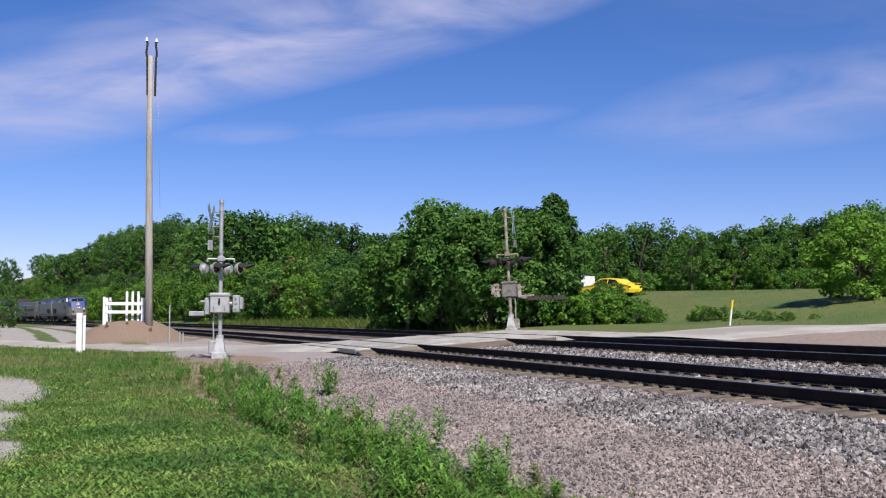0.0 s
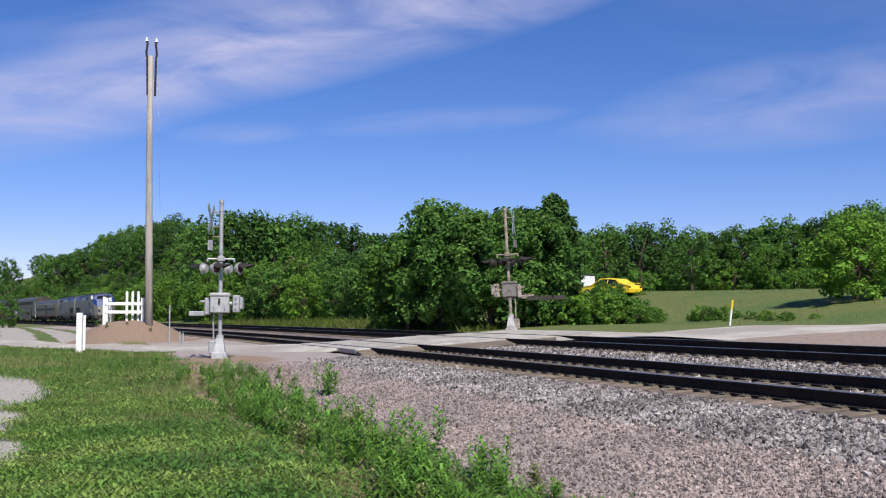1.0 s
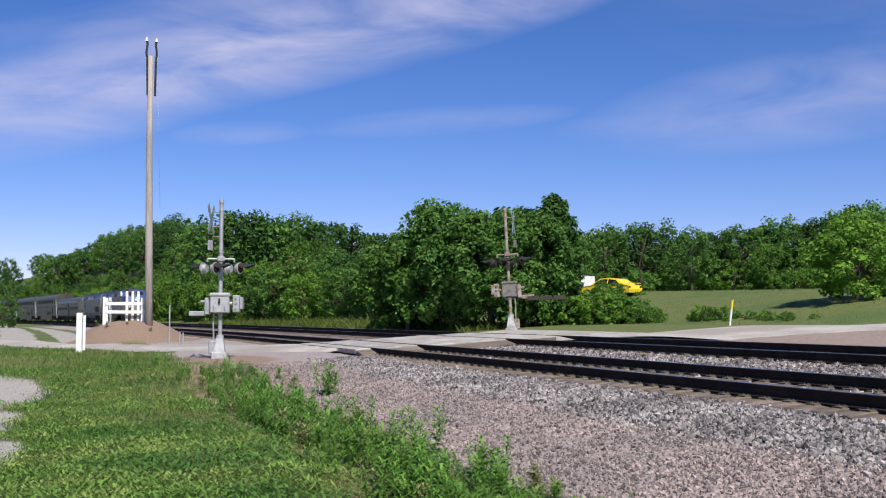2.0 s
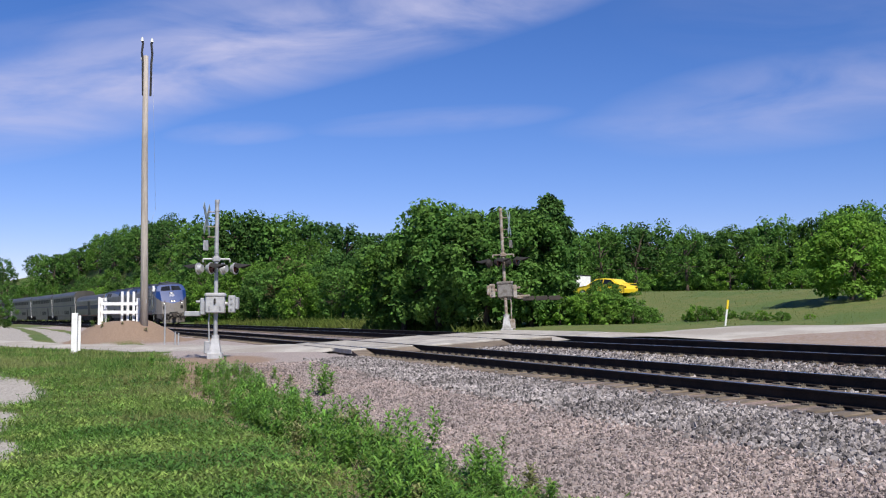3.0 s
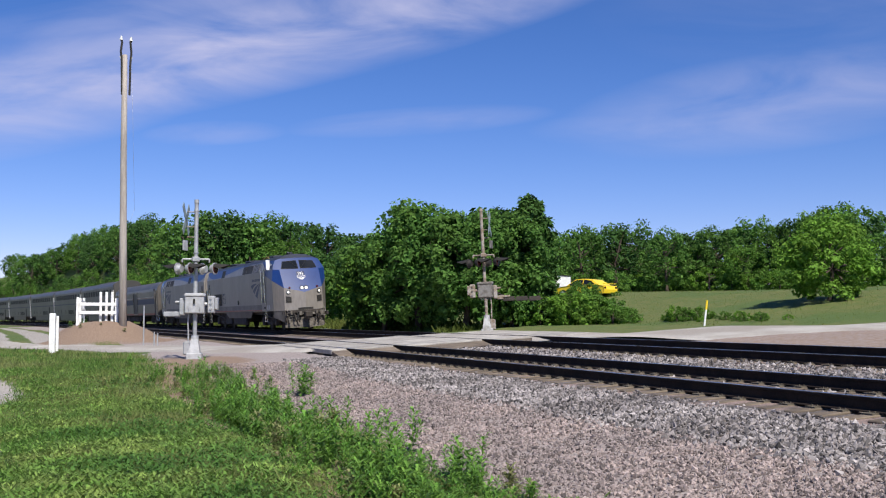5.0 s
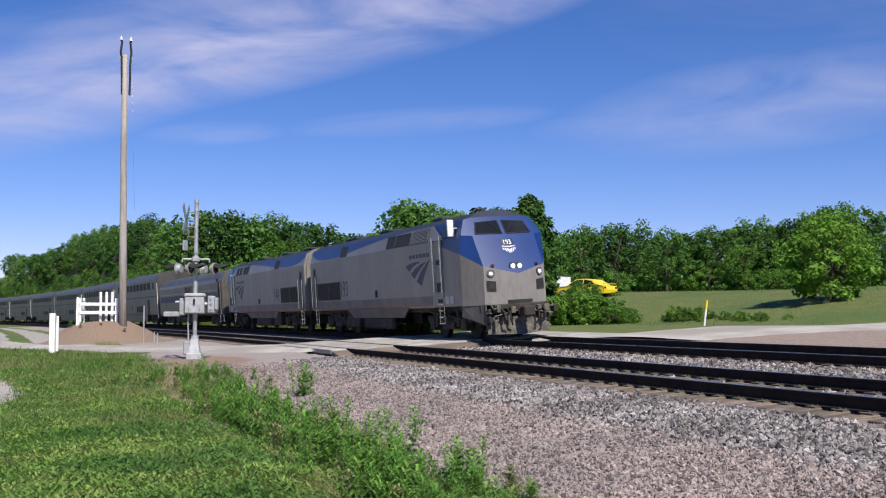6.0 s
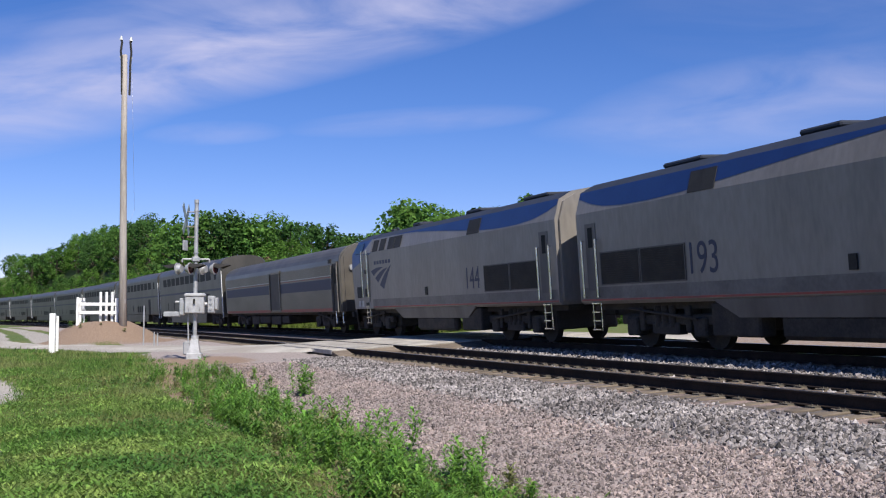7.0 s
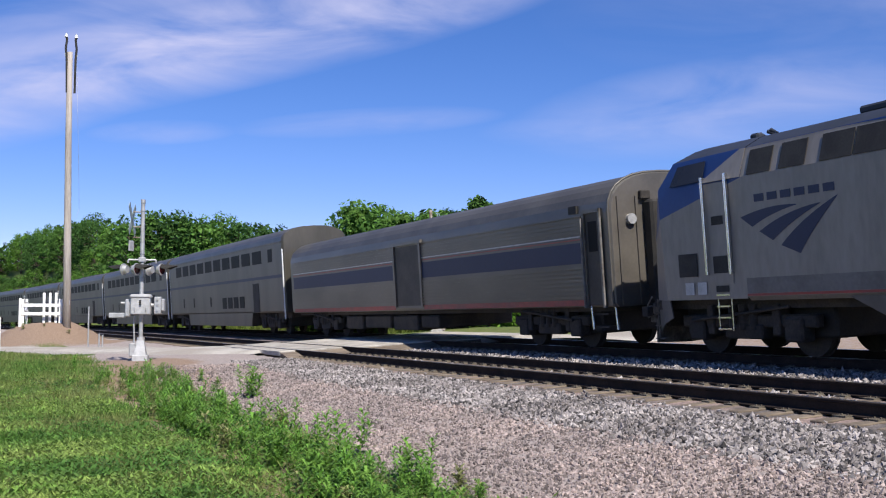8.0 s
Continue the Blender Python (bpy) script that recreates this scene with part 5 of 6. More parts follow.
def build_trees():
    rnd = random.Random(21)
    # the close clump of trees beyond the far signal
    oak = tree("broadleaf_tree", 1, 7.1, 3.2, 0.7, 0.21, 95, 170, M['leaf'], "full green broadleaf tree with crown to the ground")
    ash = tree("broadleaf_tree", 2, 7.6, 2.5, 0.7, 0.22, 115, 150, M['leaf_dark'], "tall dark green broadleaf tree beside the road")
    spire = tree("broadleaf_tree", 6, 7.4, 1.8, 0.5, 0.21, 100, 120, M['leaf_dark'], "narrow pointed dark green tree beside the road", point=0.45)
    put(spire, -51.6, 23.9, 0.91, 0.6, first=True)
    pale = tree("broadleaf_tree", 3, 5.2, 2.4, 0.3, 0.20, 75, 140, M['leaf_light'], "light green bushy tree at the wood's edge")
    for k, (x, y, s, t, which) in enumerate(((-55.0, 18.9, 0.97, 0.2, oak), (-52.0, 20.4, 0.86, 1.9, oak), (-54.6, 22.9, 0.84, 0.0, ash),
                                             (-57.5, 24.2, 0.80, 2.2, ash), (-60.0, 21.0, 0.86, 3.4, oak), (-51.4, 22.0, 0.84, 4.4, oak), (-51.0, 22.6, 0.5, 1.0, ash), (-64.0, 19.5, 0.85, 5.0, pale), (-57.3, 17.6, 1.0, 2.0, pale))):
        put(which, x, y, s, t, first=k in (0, 2, 7))
    # the wood along the far side of the line, in rows up the slope
    tall = [tree("forest_tree", 10 + i, 11.0, 4.2, 0.8, 0.36, 72, 52, (M['leaf'], M['leaf_dark'], M['leaf_light'])[i], "green forest tree in a dense wood", group="wood") for i in range(3)]
    low = [tree("forest_tree", 20 + i, 7.0, 3.3, 0.2, 0.28, 66, 66, (M['leaf_bright'], M['leaf'], M['leaf_light'])[i], "leafy young tree at the wood's edge", group="wood") for i in range(3)]
    used = set()

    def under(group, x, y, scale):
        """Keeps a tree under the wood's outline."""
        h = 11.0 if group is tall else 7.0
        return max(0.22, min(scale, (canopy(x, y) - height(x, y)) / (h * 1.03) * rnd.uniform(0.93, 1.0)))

    def plant(group, s, off, scale, tall_by=1.0):
        i = rnd.randrange(3)
        p = on_line(s, off)
        key = group[i].name
        scale = under(group, p.x, p.y, scale)
        put(group[i], p.x, p.y, scale, rnd.uniform(0, 6.28), tall_by, first=key not in used)
        used.add(key)

    s = -74.0
    while s > -300:
        plant(low, s + rnd.uniform(-1, 1), 13.5 + rnd.uniform(-0.8, 1.8) + 3.0 * smooth(-110, -72, s), rnd.uniform(0.62, 0.95))
        s -= 3.6 + 0.02 * (-72 - s)
    for off0, sc, step in ((19, 0.66, 5.0), (27, 0.80, 5.6)):
        s = -98.0 - 0.75 * (off0 - 19)
        while s > -340:
            k = sc * (0.80 + 0.20 * smooth(-105, -140, s)) * rnd.uniform(0.86, 1.1)
            plant(tall if rnd.random() < 0.8 else low, s + rnd.uniform(-1.5, 1.5), off0 + rnd.uniform(-2, 2), k)
            s -= step + 0.010 * (-84 - s)
    for k in range(14):
        plant(tall, -345 - 9 * k, (20, 30)[k % 2] + rnd.uniform(-3, 3), 0.95)
    # wood behind the grass hill
    for row, (off0, sc) in enumerate(((52, 0.62), (60, 0.78))):
        x = -128.0 - 14 * row
        while x < -38:
            y = off0 + 0.12 * (x + 80) + rnd.uniform(-2, 2) + NEAR
            i = rnd.randrange(3)
            grp = low if row == 0 else tall
            k = (1.0 if row == 0 else 0.80) * rnd.uniform(0.85, 1.12) * float(np.interp(x, [-130, -116, -97, -86, -65], [1.58, 1.36, 1.10, 1.10, 1.0]))
            key = grp[i].name
            put(grp[i], x, y, under(grp, x, y, sc * k), rnd.uniform(0, 6.28), first=key not in used)
            used.add(key)
            x += 3.8 + 0.6 * row
    # the closed canopy at the top of the wood
    for a, b, step, dist in ((70.0, 86.0, 0.85, 150.0), (85.0, 92.6, 0.55, 300.0), (48.5, 67.0, 1.05, 112.0)):
        bearing = a
        while bearing < b:
            d = dist + rnd.uniform(-9, 9)
            x, y = -d * math.sin(radians(bearing)), d * math.cos(radians(bearing))
            bearing += step * rnd.uniform(0.7, 1.2)
            if to_line(x, y)[1] < 17:
                continue
            i = rnd.randrange(3)
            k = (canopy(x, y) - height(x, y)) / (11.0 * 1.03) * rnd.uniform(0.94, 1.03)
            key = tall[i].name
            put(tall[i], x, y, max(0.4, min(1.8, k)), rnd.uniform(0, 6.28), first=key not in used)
            used.add(key)
    brown = tree("forest_tree", 30, 7.0, 2.6, 0.4, 0.26, 60, 60, M['leaf_brown'], "brownish half-bare tree among green ones", group="wood")
    p = on_line(-104.0, 15.5)
    put(brown, p.x, p.y, 0.85, 1.0, first=True)
    # the round pale tree on the hill, hedges and bushes
    bright = tree("round_tree", 4, 6.0, 3.0, 0.2, 0.22, 85, 150, M['leaf_bright'], "bright green rounded tree on the grass hill")
    put(bright, -43.0, 36.1, 0.68, 0.7, first=True)
    put(bright, -66.0, 55.5, 0.80, 2.7)
    # left of the line, far off
    for k in range(16):
        plant(low, -112 - 9 * k, -10.5 - 0.03 * (k * 9) + rnd.uniform(-1, 1) - 1.8 * (k % 3), rnd.uniform(0.36, 0.52))


def bush(seed, label, material, leaf=0.13):
    return tree("bush", seed, 1.5, 1.15, 0.05, leaf, 28, 66, material, label, 1.1, "bush", "bushes")


def build_bushes():
    rnd = random.Random(5)
    kinds = [bush(40, "dense green roadside bush on a bank", M['leaf_bright']), bush(41, "dense green roadside bush on a bank", M['leaf_light'])]
    first = [True, True]
    for i in range(26):
        t = i / 25
        deep = rnd.uniform(0, 4.5) * (1 - 0.5 * t)
        x, y = -51.2 + 3.0 * t - 0.85 * deep + rnd.uniform(-0.4, 0.4), 22.9 + 5.2 * t + 0.45 * deep
        k = rnd.randrange(2)
        put(kinds[k], x, y, rnd.uniform(0.75, 1.10) * (1.0 - 0.55 * smooth(0.65, 1, t)), rnd.uniform(0, 6.28), first=first[k])
        first[k] = False
    for i in range(15):                # low growth on the bank by the marker
        put(kinds[i % 2], -47.6 + 0.62 * i + rnd.uniform(-0.3, 0.3), 29.3 - 0.02 * i + rnd.uniform(0, 1.6), rnd.uniform(0.16, 0.30) + (0.22 if 1 < i < 5 else 0), i)
    for x, y, s in ((-86.0, 44.0, 1.3), (-80.5, 45.5, 1.2), (-66.0, 28.5, 0.9), (-70.0, 30.5, 0.9), (-67.3, 35.4, 1.0), (-67.0, 34.9, 0.85), (-69.6, 37.9, 0.28), (-69.8, 37.2, 0.30), (-69.9, 36.5, 0.34), (-69.2, 38.5, 0.26), (-69.0, 39.0, 0.24)):
        put(kinds[1], x, y, s, x)
    for i in range(34):                # undergrowth along the foot of the wood
        x = -118 + 2.3 * i
        put(kinds[i % 2], x, 49.0 + 0.12 * (x + 80) + NEAR + rnd.uniform(-1, 1), rnd.uniform(0.9, 1.5), i)


# ---- signals, pole, fence, posts ----
def crossing_signal(metal, paint, lampm, label, foot):
    """A crossing signal mast seen from behind: crossbuck, bracket lamps, case and bell, on a cast base. Faces -y."""
    ob = thing("crossing_signal", None, None, label, "crossing signal", "crossing signals")
    bm = bmesh.new()
    rod(bm, (0, 0, 0.5), (0, 0, 4.88), 0.065, seg=14)
    rod(bm, (0, 0, 4.80), (0, 0, 4.92), 0.075, seg=14)
    for z in (4.55, 3.2, 1.2):
        rod(bm, (0, 0, z), (0, 0, z + 0.05), 0.078, seg=14)
    part("mast", bm, metal, ob)
    bm = bmesh.new()
    r = bmesh.ops.create_cone(bm, cap_ends=True, segments=4, radius1=0.27, radius2=0.15, depth=0.5, matrix=Matrix.Translation((0, 0, 0.25)) @ Matrix.Rotation(radians(45), 4, 'Z'))
    box(bm, -0.24, 0.24, -0.24, 0.24, -0.25, 0.05, 0.02)
    rod(bm, (0, 0, 0.48), (0, 0, 0.60), 0.12, seg=12)
    part("base", bm, foot, ob, "painted cast metal base")
    # crossbuck: two blades on a bracket, edge-on to the camera
    for a in (45, -45):
        bm = bmesh.new()
        box(bm, -0.62, 0.62, -0.008, 0.008, -0.115, 0.115)
        part("crossbuck_blade", bm, M['sign_back'], ob, m=Matrix.Translation((-0.31, -0.10, 4.28)) @ Matrix.Rotation(radians(85), 4, 'Z') @ Matrix.Rotation(radians(a), 4, 'Y'))
    bm = bmesh.new()
    for z in (4.52, 4.05, 3.72):
        rod(bm, (0, 0, z), (-0.28, -0.09, z), 0.02, seg=6)
    part("crossbuck_bracket", bm, M['rust'], ob)
    part("tracks_sign", box(bmesh.new(), -0.02, 0.02, -0.16, 0.16, -0.16, 0.16, 0.01), paint, ob, m=Matrix.Translation((-0.33, -0.1, 3.45)) @ Matrix.Rotation(radians(-18), 4, 'Z'))
    # flashing lamps
    bm = bmesh.new()
    rod(bm, (-0.42, 0, 3.02), (0.42, 0, 3.02), 0.03, seg=8)
    box(bm, -0.12, 0.12, -0.10, 0.10, 2.93, 3.10, 0.03)
    for x in (-0.42, 0.42):
        rod(bm, (x, 0, 3.02), (x, 0, 2.92), 0.03, seg=8)
    part("lamp_arm", bm, metal, ob, m=Matrix.Rotation(radians(5), 4, 'Z'))
    for x in (-0.36, 0.40):
        for sy in (-1, 1):
            bm = bmesh.new()
            c = Vector((x + 0.02 * sy, sy * 0.10, 2.72))
            rod(bm, c, c + Vector((0, sy * 0.12, 0)), 0.12, 0.155, 16)
            rod(bm, c + Vector((0, sy * 0.12, 0)), c + Vector((0, sy * 0.16, 0)), 0.19, seg=20)
            lamp = part("lamp", bm, lampm, ob, "round flasher lamp with black hood", Matrix.Rotation(radians(5), 4, 'Z') @ Matrix.Translation((x, 0, 0)) @ Matrix.Rotation(radians(60), 4, 'Z') @ Matrix.Translation((-x, 0, 0)))
            part("lens", rod(bmesh.new(), c + Vector((0, sy * 0.16, 0)), c + Vector((0, sy * 0.175, 0)), 0.15, seg=18), M['lens_red'], lamp)
            bm = bmesh.new()
            rings = []
            for k in range(9):
                a = radians(20 + 140 * k / 8)
                p = c + Vector((0.17 * math.cos(a), sy * 0.16, 0.17 * math.sin(a)))
                rings.append((bm.verts.new(p), bm.verts.new(p + Vector((0, sy * 0.56 * math.sin(a), -0.06)))))
            for a, b in zip(rings, rings[1:]):
                bm.faces.new((a[0], b[0], b[1], a[1]))
            part("visor", bm, M['black'], lamp)
    # equipment case, gate stub and bell
    bm = bmesh.new()
    box(bm, -0.30, 0.30, -0.28, 0.12, 1.30, 1.84, 0.03)
    box(bm, -0.33, 0.33, -0.31, 0.15, 1.80, 1.94, 0.05)
    case = part("gate_case", bm, paint, ob, "painted metal gate mechanism case")
    part("latch", box(bmesh.new(), -0.03, 0.03, -0.335, -0.305, 1.60, 1.76, 0.005), M['grille'], case)
    for x in (-0.17, 0.17):
        part("hinge", rod(bmesh.new(), (x, -0.30, 1.40), (x, -0.30, 1.52), 0.018, seg=6), metal, case)
    bm = bmesh.new()
    box(bm, 0.40, 0.62, -0.16, 0.14, 1.32, 1.86, 0.02)
    box(bm, 0.62, 0.72, -0.20, 0.20, 1.42, 1.80, 0.02)
    rod(bm, (0.26, 0, 1.6), (0.42, 0, 1.6), 0.06, seg=8)
    for z in (1.45, 1.62, 1.78):
        rod(bm, (0.50, -0.2, z), (0.50, 0.2, z), 0.035, seg=8)
    part("gate_arm_bracket", bm, metal, ob)
    bm = bmesh.new()
    box(bm, -0.48, -0.32, -0.16, 0.16, 1.24, 1.78, 0.03)
    rod(bm, (-0.62, 0, 1.66), (-0.46, 0, 1.66), 0.045, seg=8)
    box(bm, -0.98, -0.46, -0.05, 0.05, 1.20, 1.36, 0.02)
    part("counterweight", bm, metal, ob)
    bm = bmesh.new()
    for a, b in zip([(-0.2, 0, 1.3), (-0.22, 0, 1.0), (-0.20, 0, 0.6)], [(-0.22, 0, 1.0), (-0.20, 0, 0.6), (-0.20, 0, 0.0)]):
        rod(bm, a, b, 0.028, seg=6)
    box(bm, -0.34, -0.12, -0.16, 0.16, 0.0, 0.42, 0.03)
    part("cable_conduit", bm, metal, ob)
    return ob


def utility_pole():
    ob = thing("utility_pole", None, None, "tall weathered wooden utility pole with insulator brackets", "utility pole")
    bm = bmesh.new()
    pts = [(0, 0, -0.5), (0.02, -0.05, 4.5), (0.03, -0.08, 9.0), (0.0, -0.06, 13.3)]
    rad = [0.21, 0.19, 0.165, 0.135]
    rings = [[bm.verts.new((p[0] + r * math.cos(k * math.pi / 8), p[1] + r * math.sin(k * math.pi / 8), p[2])) for k in range(16)] for p, r in zip(pts, rad)]
    for a, b in zip(rings, rings[1:]):
        for k in range(16):
            bm.faces.new((a[k], a[(k + 1) % 16], b[(k + 1) % 16], b[k])).smooth = True
    bm.faces.new(rings[0][::-1])
    bm.faces.new(rings[-1])
    part("shaft", bm, M['old_wood'], ob)
    for k in (-1, 1):
        bm = bmesh.new()
        chain = [(0.02, k * 0.20, 11.4), (0.02, k * 0.23, 13.0), (0.02, k * 0.28, 13.45), (0.02, k * 0.22, 13.9), (0.02, k * 0.27, 14.02)]
        for a, b in zip(chain, chain[1:]):
            rod(bm, a, b, 0.06, seg=8)
        part("bracket", bm, M['black'], ob, "black pole-top bracket")
        bm = bmesh.new()
        for z, r in ((14.0, 0.10), (14.07, 0.075), (14.13, 0.05)):
            rod(bm, (0, k * 0.26, z), (0, k * 0.26, z + 0.06), r, r * 0.8, 12)
        part("insulator", bm, M['porcelain'], ob)
        bm = bmesh.new()
        rod(bm, (0, k * 0.26, 13.1), (0, k * 0.32, 13.22), 0.05, 0.03, 8)
        part("insulator", bm, M['porcelain'], ob)
    bm = bmesh.new()
    rod(bm, (0, 0.30, 13.2), (0.05, 0.52, 6.0), 0.005, seg=4)
    rod(bm, (0.05, 0.52, 6.0), (0.0, 0.20, 5.2), 0.005, seg=4)
    part("ground_wire", bm, M['galvanised'], ob)
    part("pole_tag", box(bmesh.new(), 0.185, 0.20, -0.06, 0.06, 1.6, 1.8), M['galvanised'], ob)
    return ob


def white_fence(length, height_m, rails, stubs):
    """A white board fence corner: posts, flat rails and short picket stubs."""
    ob = thing("white_fence", None, None, "white painted board fence on a dirt mound", "fence", "fence sections")
    for y in (0, length):
        part("post", box(bmesh.new(), -0.06, 0.06, y - 0.085, y + 0.085, -0.3, height_m, 0.008), M['white_paint'], ob)
    for z in rails:
        part("rail", box(bmesh.new(), 0.062, 0.095, -0.05, length + 0.05, z - 0.085, z + 0.085, 0.006), M['white_paint'], ob)
    for i in range(stubs):
        y = length * (0.5 + 0.48 * i / max(1, stubs))
        part("picket", box(bmesh.new(), -0.60, -0.52, y - 0.07, y + 0.07, -0.05, height_m + 0.36, 0.03), M['white_paint'], ob)
    return ob


def build_fixtures():
    a = crossing_signal(M['galvanised'], M['aluminium_paint'], M['galvanised'], "galvanised crossing signal with lamps and gate case", M['aluminium_paint'])
    a.matrix_basis = Matrix.Translation((-34.6, 4.38, -0.18)) @ Matrix.Rotation(radians(76), 4, 'Z')
    b = crossing_signal(M['rust'], M['dull_metal'], M['black'], "rusty leaning crossing signal beyond the tracks", M['far_paint'])
    b.matrix_basis = Matrix.Translation((-39.9, 16.6, 0.50)) @ Matrix.Rotation(radians(-2.6), 4, 'Y') @ Matrix.Rotation(radians(2.2), 4, 'X') @ Matrix.Rotation(radians(245), 4, 'Z')
    bm = bmesh.new()
    for i in range(3):
        box(bm, 0.70 + 0.52 * i, 1.16 + 0.52 * i, -0.05, 0.05, 1.12 - 0.02 * i, 1.30 - 0.02 * i, 0.01)
    rod(bm, (0.4, 0, 1.5), (1.0, 0, 1.22), 0.03, seg=6)
    rod(bm, (0.6, 0, 1.21), (2.3, 0, 1.15), 0.03, seg=6)
    part("gate_arm", bm, M['under'], b, "dark weathered gate arm", Matrix.Rotation(radians(-180), 4, 'Z'))
    bm = bmesh.new()
    for x, y in ((-0.30, -0.28), (-0.15, -0.34), (0.0, -0.36), (0.15, -0.34), (0.30, -0.28)):
        rod(bm, (x, y, 1.95), (x * 0.9, y, 1.45), 0.035, seg=6)
        rod(bm, (x * 0.9, y, 1.45), (x * 0.5, y * 0.7, 1.22), 0.035, seg=6)
    part("gate_fork", bm, M['far_paint'], b, "pale curved gate arm fork")
    p = utility_pole()
    p.matrix_basis = Matrix.Translation((-59.15, 3.76, -0.08)) @ Matrix.Rotation(radians(0.45), 4, 'X') @ Matrix.Rotation(radians(10), 4, 'Z')
    p.scale = (1.0, 1.0, 1.14)
    f = white_fence(1.93, 1.25, (0.48, 0.93), 3)
    f.matrix_basis = Matrix.Translation((-60.9, 1.62, 0.80)) @ Matrix.Rotation(radians(-14), 4, 'Z')
    g = white_fence(2.2, 1.22, (0.5, 0.95), 0)
    g.matrix_basis = Matrix.Translation((-60.8, 1.50, 0.88)) @ Matrix.Rotation(radians(80), 4, 'Z')
    ob = thing("marker_post", None, None, "white painted square marker post beside the road", "post", "white posts")
    bm = box(bmesh.new(), -0.09, 0.09, -0.11, 0.11, -0.3, 1.38, 0.012)
    part("post", bm, M['white_paint'], ob)
    part("back_board", box(bmesh.new(), -0.20, -0.15, 0.10, 0.20, -0.1, 1.28, 0.01), M['white_paint'], ob)
    ob.matrix_basis = Matrix.Translation((-44.5, 0.19, -0.22)) @ Matrix.Rotation(radians(-12), 4, 'Z')
    for x, y, z, h in ((-51.6, 4.2, 0.0, 1.85), (-51.4, 4.66, 0.0, 0.6), (-51.3, 4.8, 0.0, 0.55)):
        bm = bmesh.new()
        rod(bm, (0, 0, -0.2), (0, 0, h), 0.035, seg=8)
        thing("thin_post", bm, M['galvanised'], "thin grey metal post in the gravel", "post", "thin posts", m=Matrix.Translation((x, y, height(x, y))))
    ob = thing("pipeline_marker", None, None, "yellow and white plastic utility marker in grass", "marker post")
    bm = bmesh.new()
    rod(bm, (0, 0, -0.2), (0.03, 0.0, 0.70), 0.042, seg=12)
    part("sleeve", bm, M['white_paint'], ob)
    bm = bmesh.new()
    rod(bm, (0.03, 0.0, 0.70), (0.045, 0.0, 1.10), 0.047, seg=12)
    part("cap", bm, M['yellow_paint'], ob, "yellow cap")
    ob.matrix_basis = Matrix.Translation((-39.6, 26.6, height(-39.6, 26.6))) @ Matrix.Rotation(radians(-7), 4, 'X')


# ---- parked vehicles on the hill ----
def car():
    ob = thing("parked_car", None, None, "yellow sedan parked on the grass hill", "car")
    lower = [(-2.2, 0.35), (-2.25, 0.62), (-2.18, 0.88), (-1.5, 0.97), (-0.95, 1.0), (0.75, 0.95), (1.6, 0.86), (2.15, 0.70), (2.25, 0.45), (2.2, 0.32)]
    bm = bmesh.new()
    rings = [[bm.verts.new((x, y, z)) for x, z in lower] for y in (-0.84, -0.88, 0.88, 0.84)]
    for q, y in ((0, -0.84), (3, 0.84)):
        for v in rings[q]:
            v.co.z = 0.55 + (v.co.z - 0.55) * 0.9
    n = len(lower)
    for a, b in zip(rings, rings[1:]):
        for i in range(n):
            bm.faces.new((a[i], a[(i + 1) % n], b[(i + 1) % n], b[i]))
    bm.faces.new(rings[0])
    bm.faces.new(rings[-1][::-1])
    bmesh.ops.recalc_face_normals(bm, faces=bm.faces[:])
    part("body", bm, M['yellow_paint'], ob, "glossy yellow car body")
    cab = [(-1.75, 0.94), (-1.05, 1.36), (-0.35, 1.44), (0.35, 1.40), (1.15, 0.92)]
    bm = bmesh.new()
    rings = [[bm.verts.new((x, y * (1.0 if z < 1 else 0.80), z)) for x, z in cab] for y in (-0.80, 0.80)]
    n = len(cab)
    for i in range(n):
        bm.faces.new((rings[0][i], rings[0][(i + 1) % n], rings[1][(i + 1) % n], rings[1][i]))
    bm.faces.new(rings[0])
    bm.faces.new(rings[1][::-1])
    bmesh.ops.recalc_face_normals(bm, faces=bm.faces[:])
    part("cabin", bm, M['yellow_paint'], ob)
    for sy in (-1, 1):
        for pts in (((-1.38, 1.0), (-1.0, 1.28), (-0.40, 1.36), (-0.36, 1.0)), ((-0.28, 1.0), (-0.30, 1.36), (0.30, 1.33), (0.92, 1.0))):
            part("side_window", panel(bmesh.new(), [(x, sy * (0.80 - 0.16 * (z - 0.94) / 0.5 + 0.012), z) for x, z in pts], 0.01, (0, sy, 0.2)), M['rail_glass'], ob)
        part("tail_light", box(bmesh.new(), -2.24, -2.16, sy * 0.72 - 0.12, sy * 0.72 + 0.12, 0.66, 0.82, 0.02), M['lens_red'], ob)
    part("spoiler", box(bmesh.new(), -2.25, -2.0, -0.72, 0.72, 1.02, 1.06, 0.01), M['yellow_paint'], ob)
    for x in (-1.35, 1.4):
        for sy in (-1, 1):
            w = part("wheel", rod(bmesh.new(), (x, sy * 0.68, 0.32), (x, sy * 0.90, 0.32), 0.32, seg=22), M['tyre'], ob)
            part("rim", rod(bmesh.new(), (x, sy * 0.90, 0.32), (x, sy * 0.912, 0.32), 0.20, seg=16), M['galvanised'], w)
    return ob


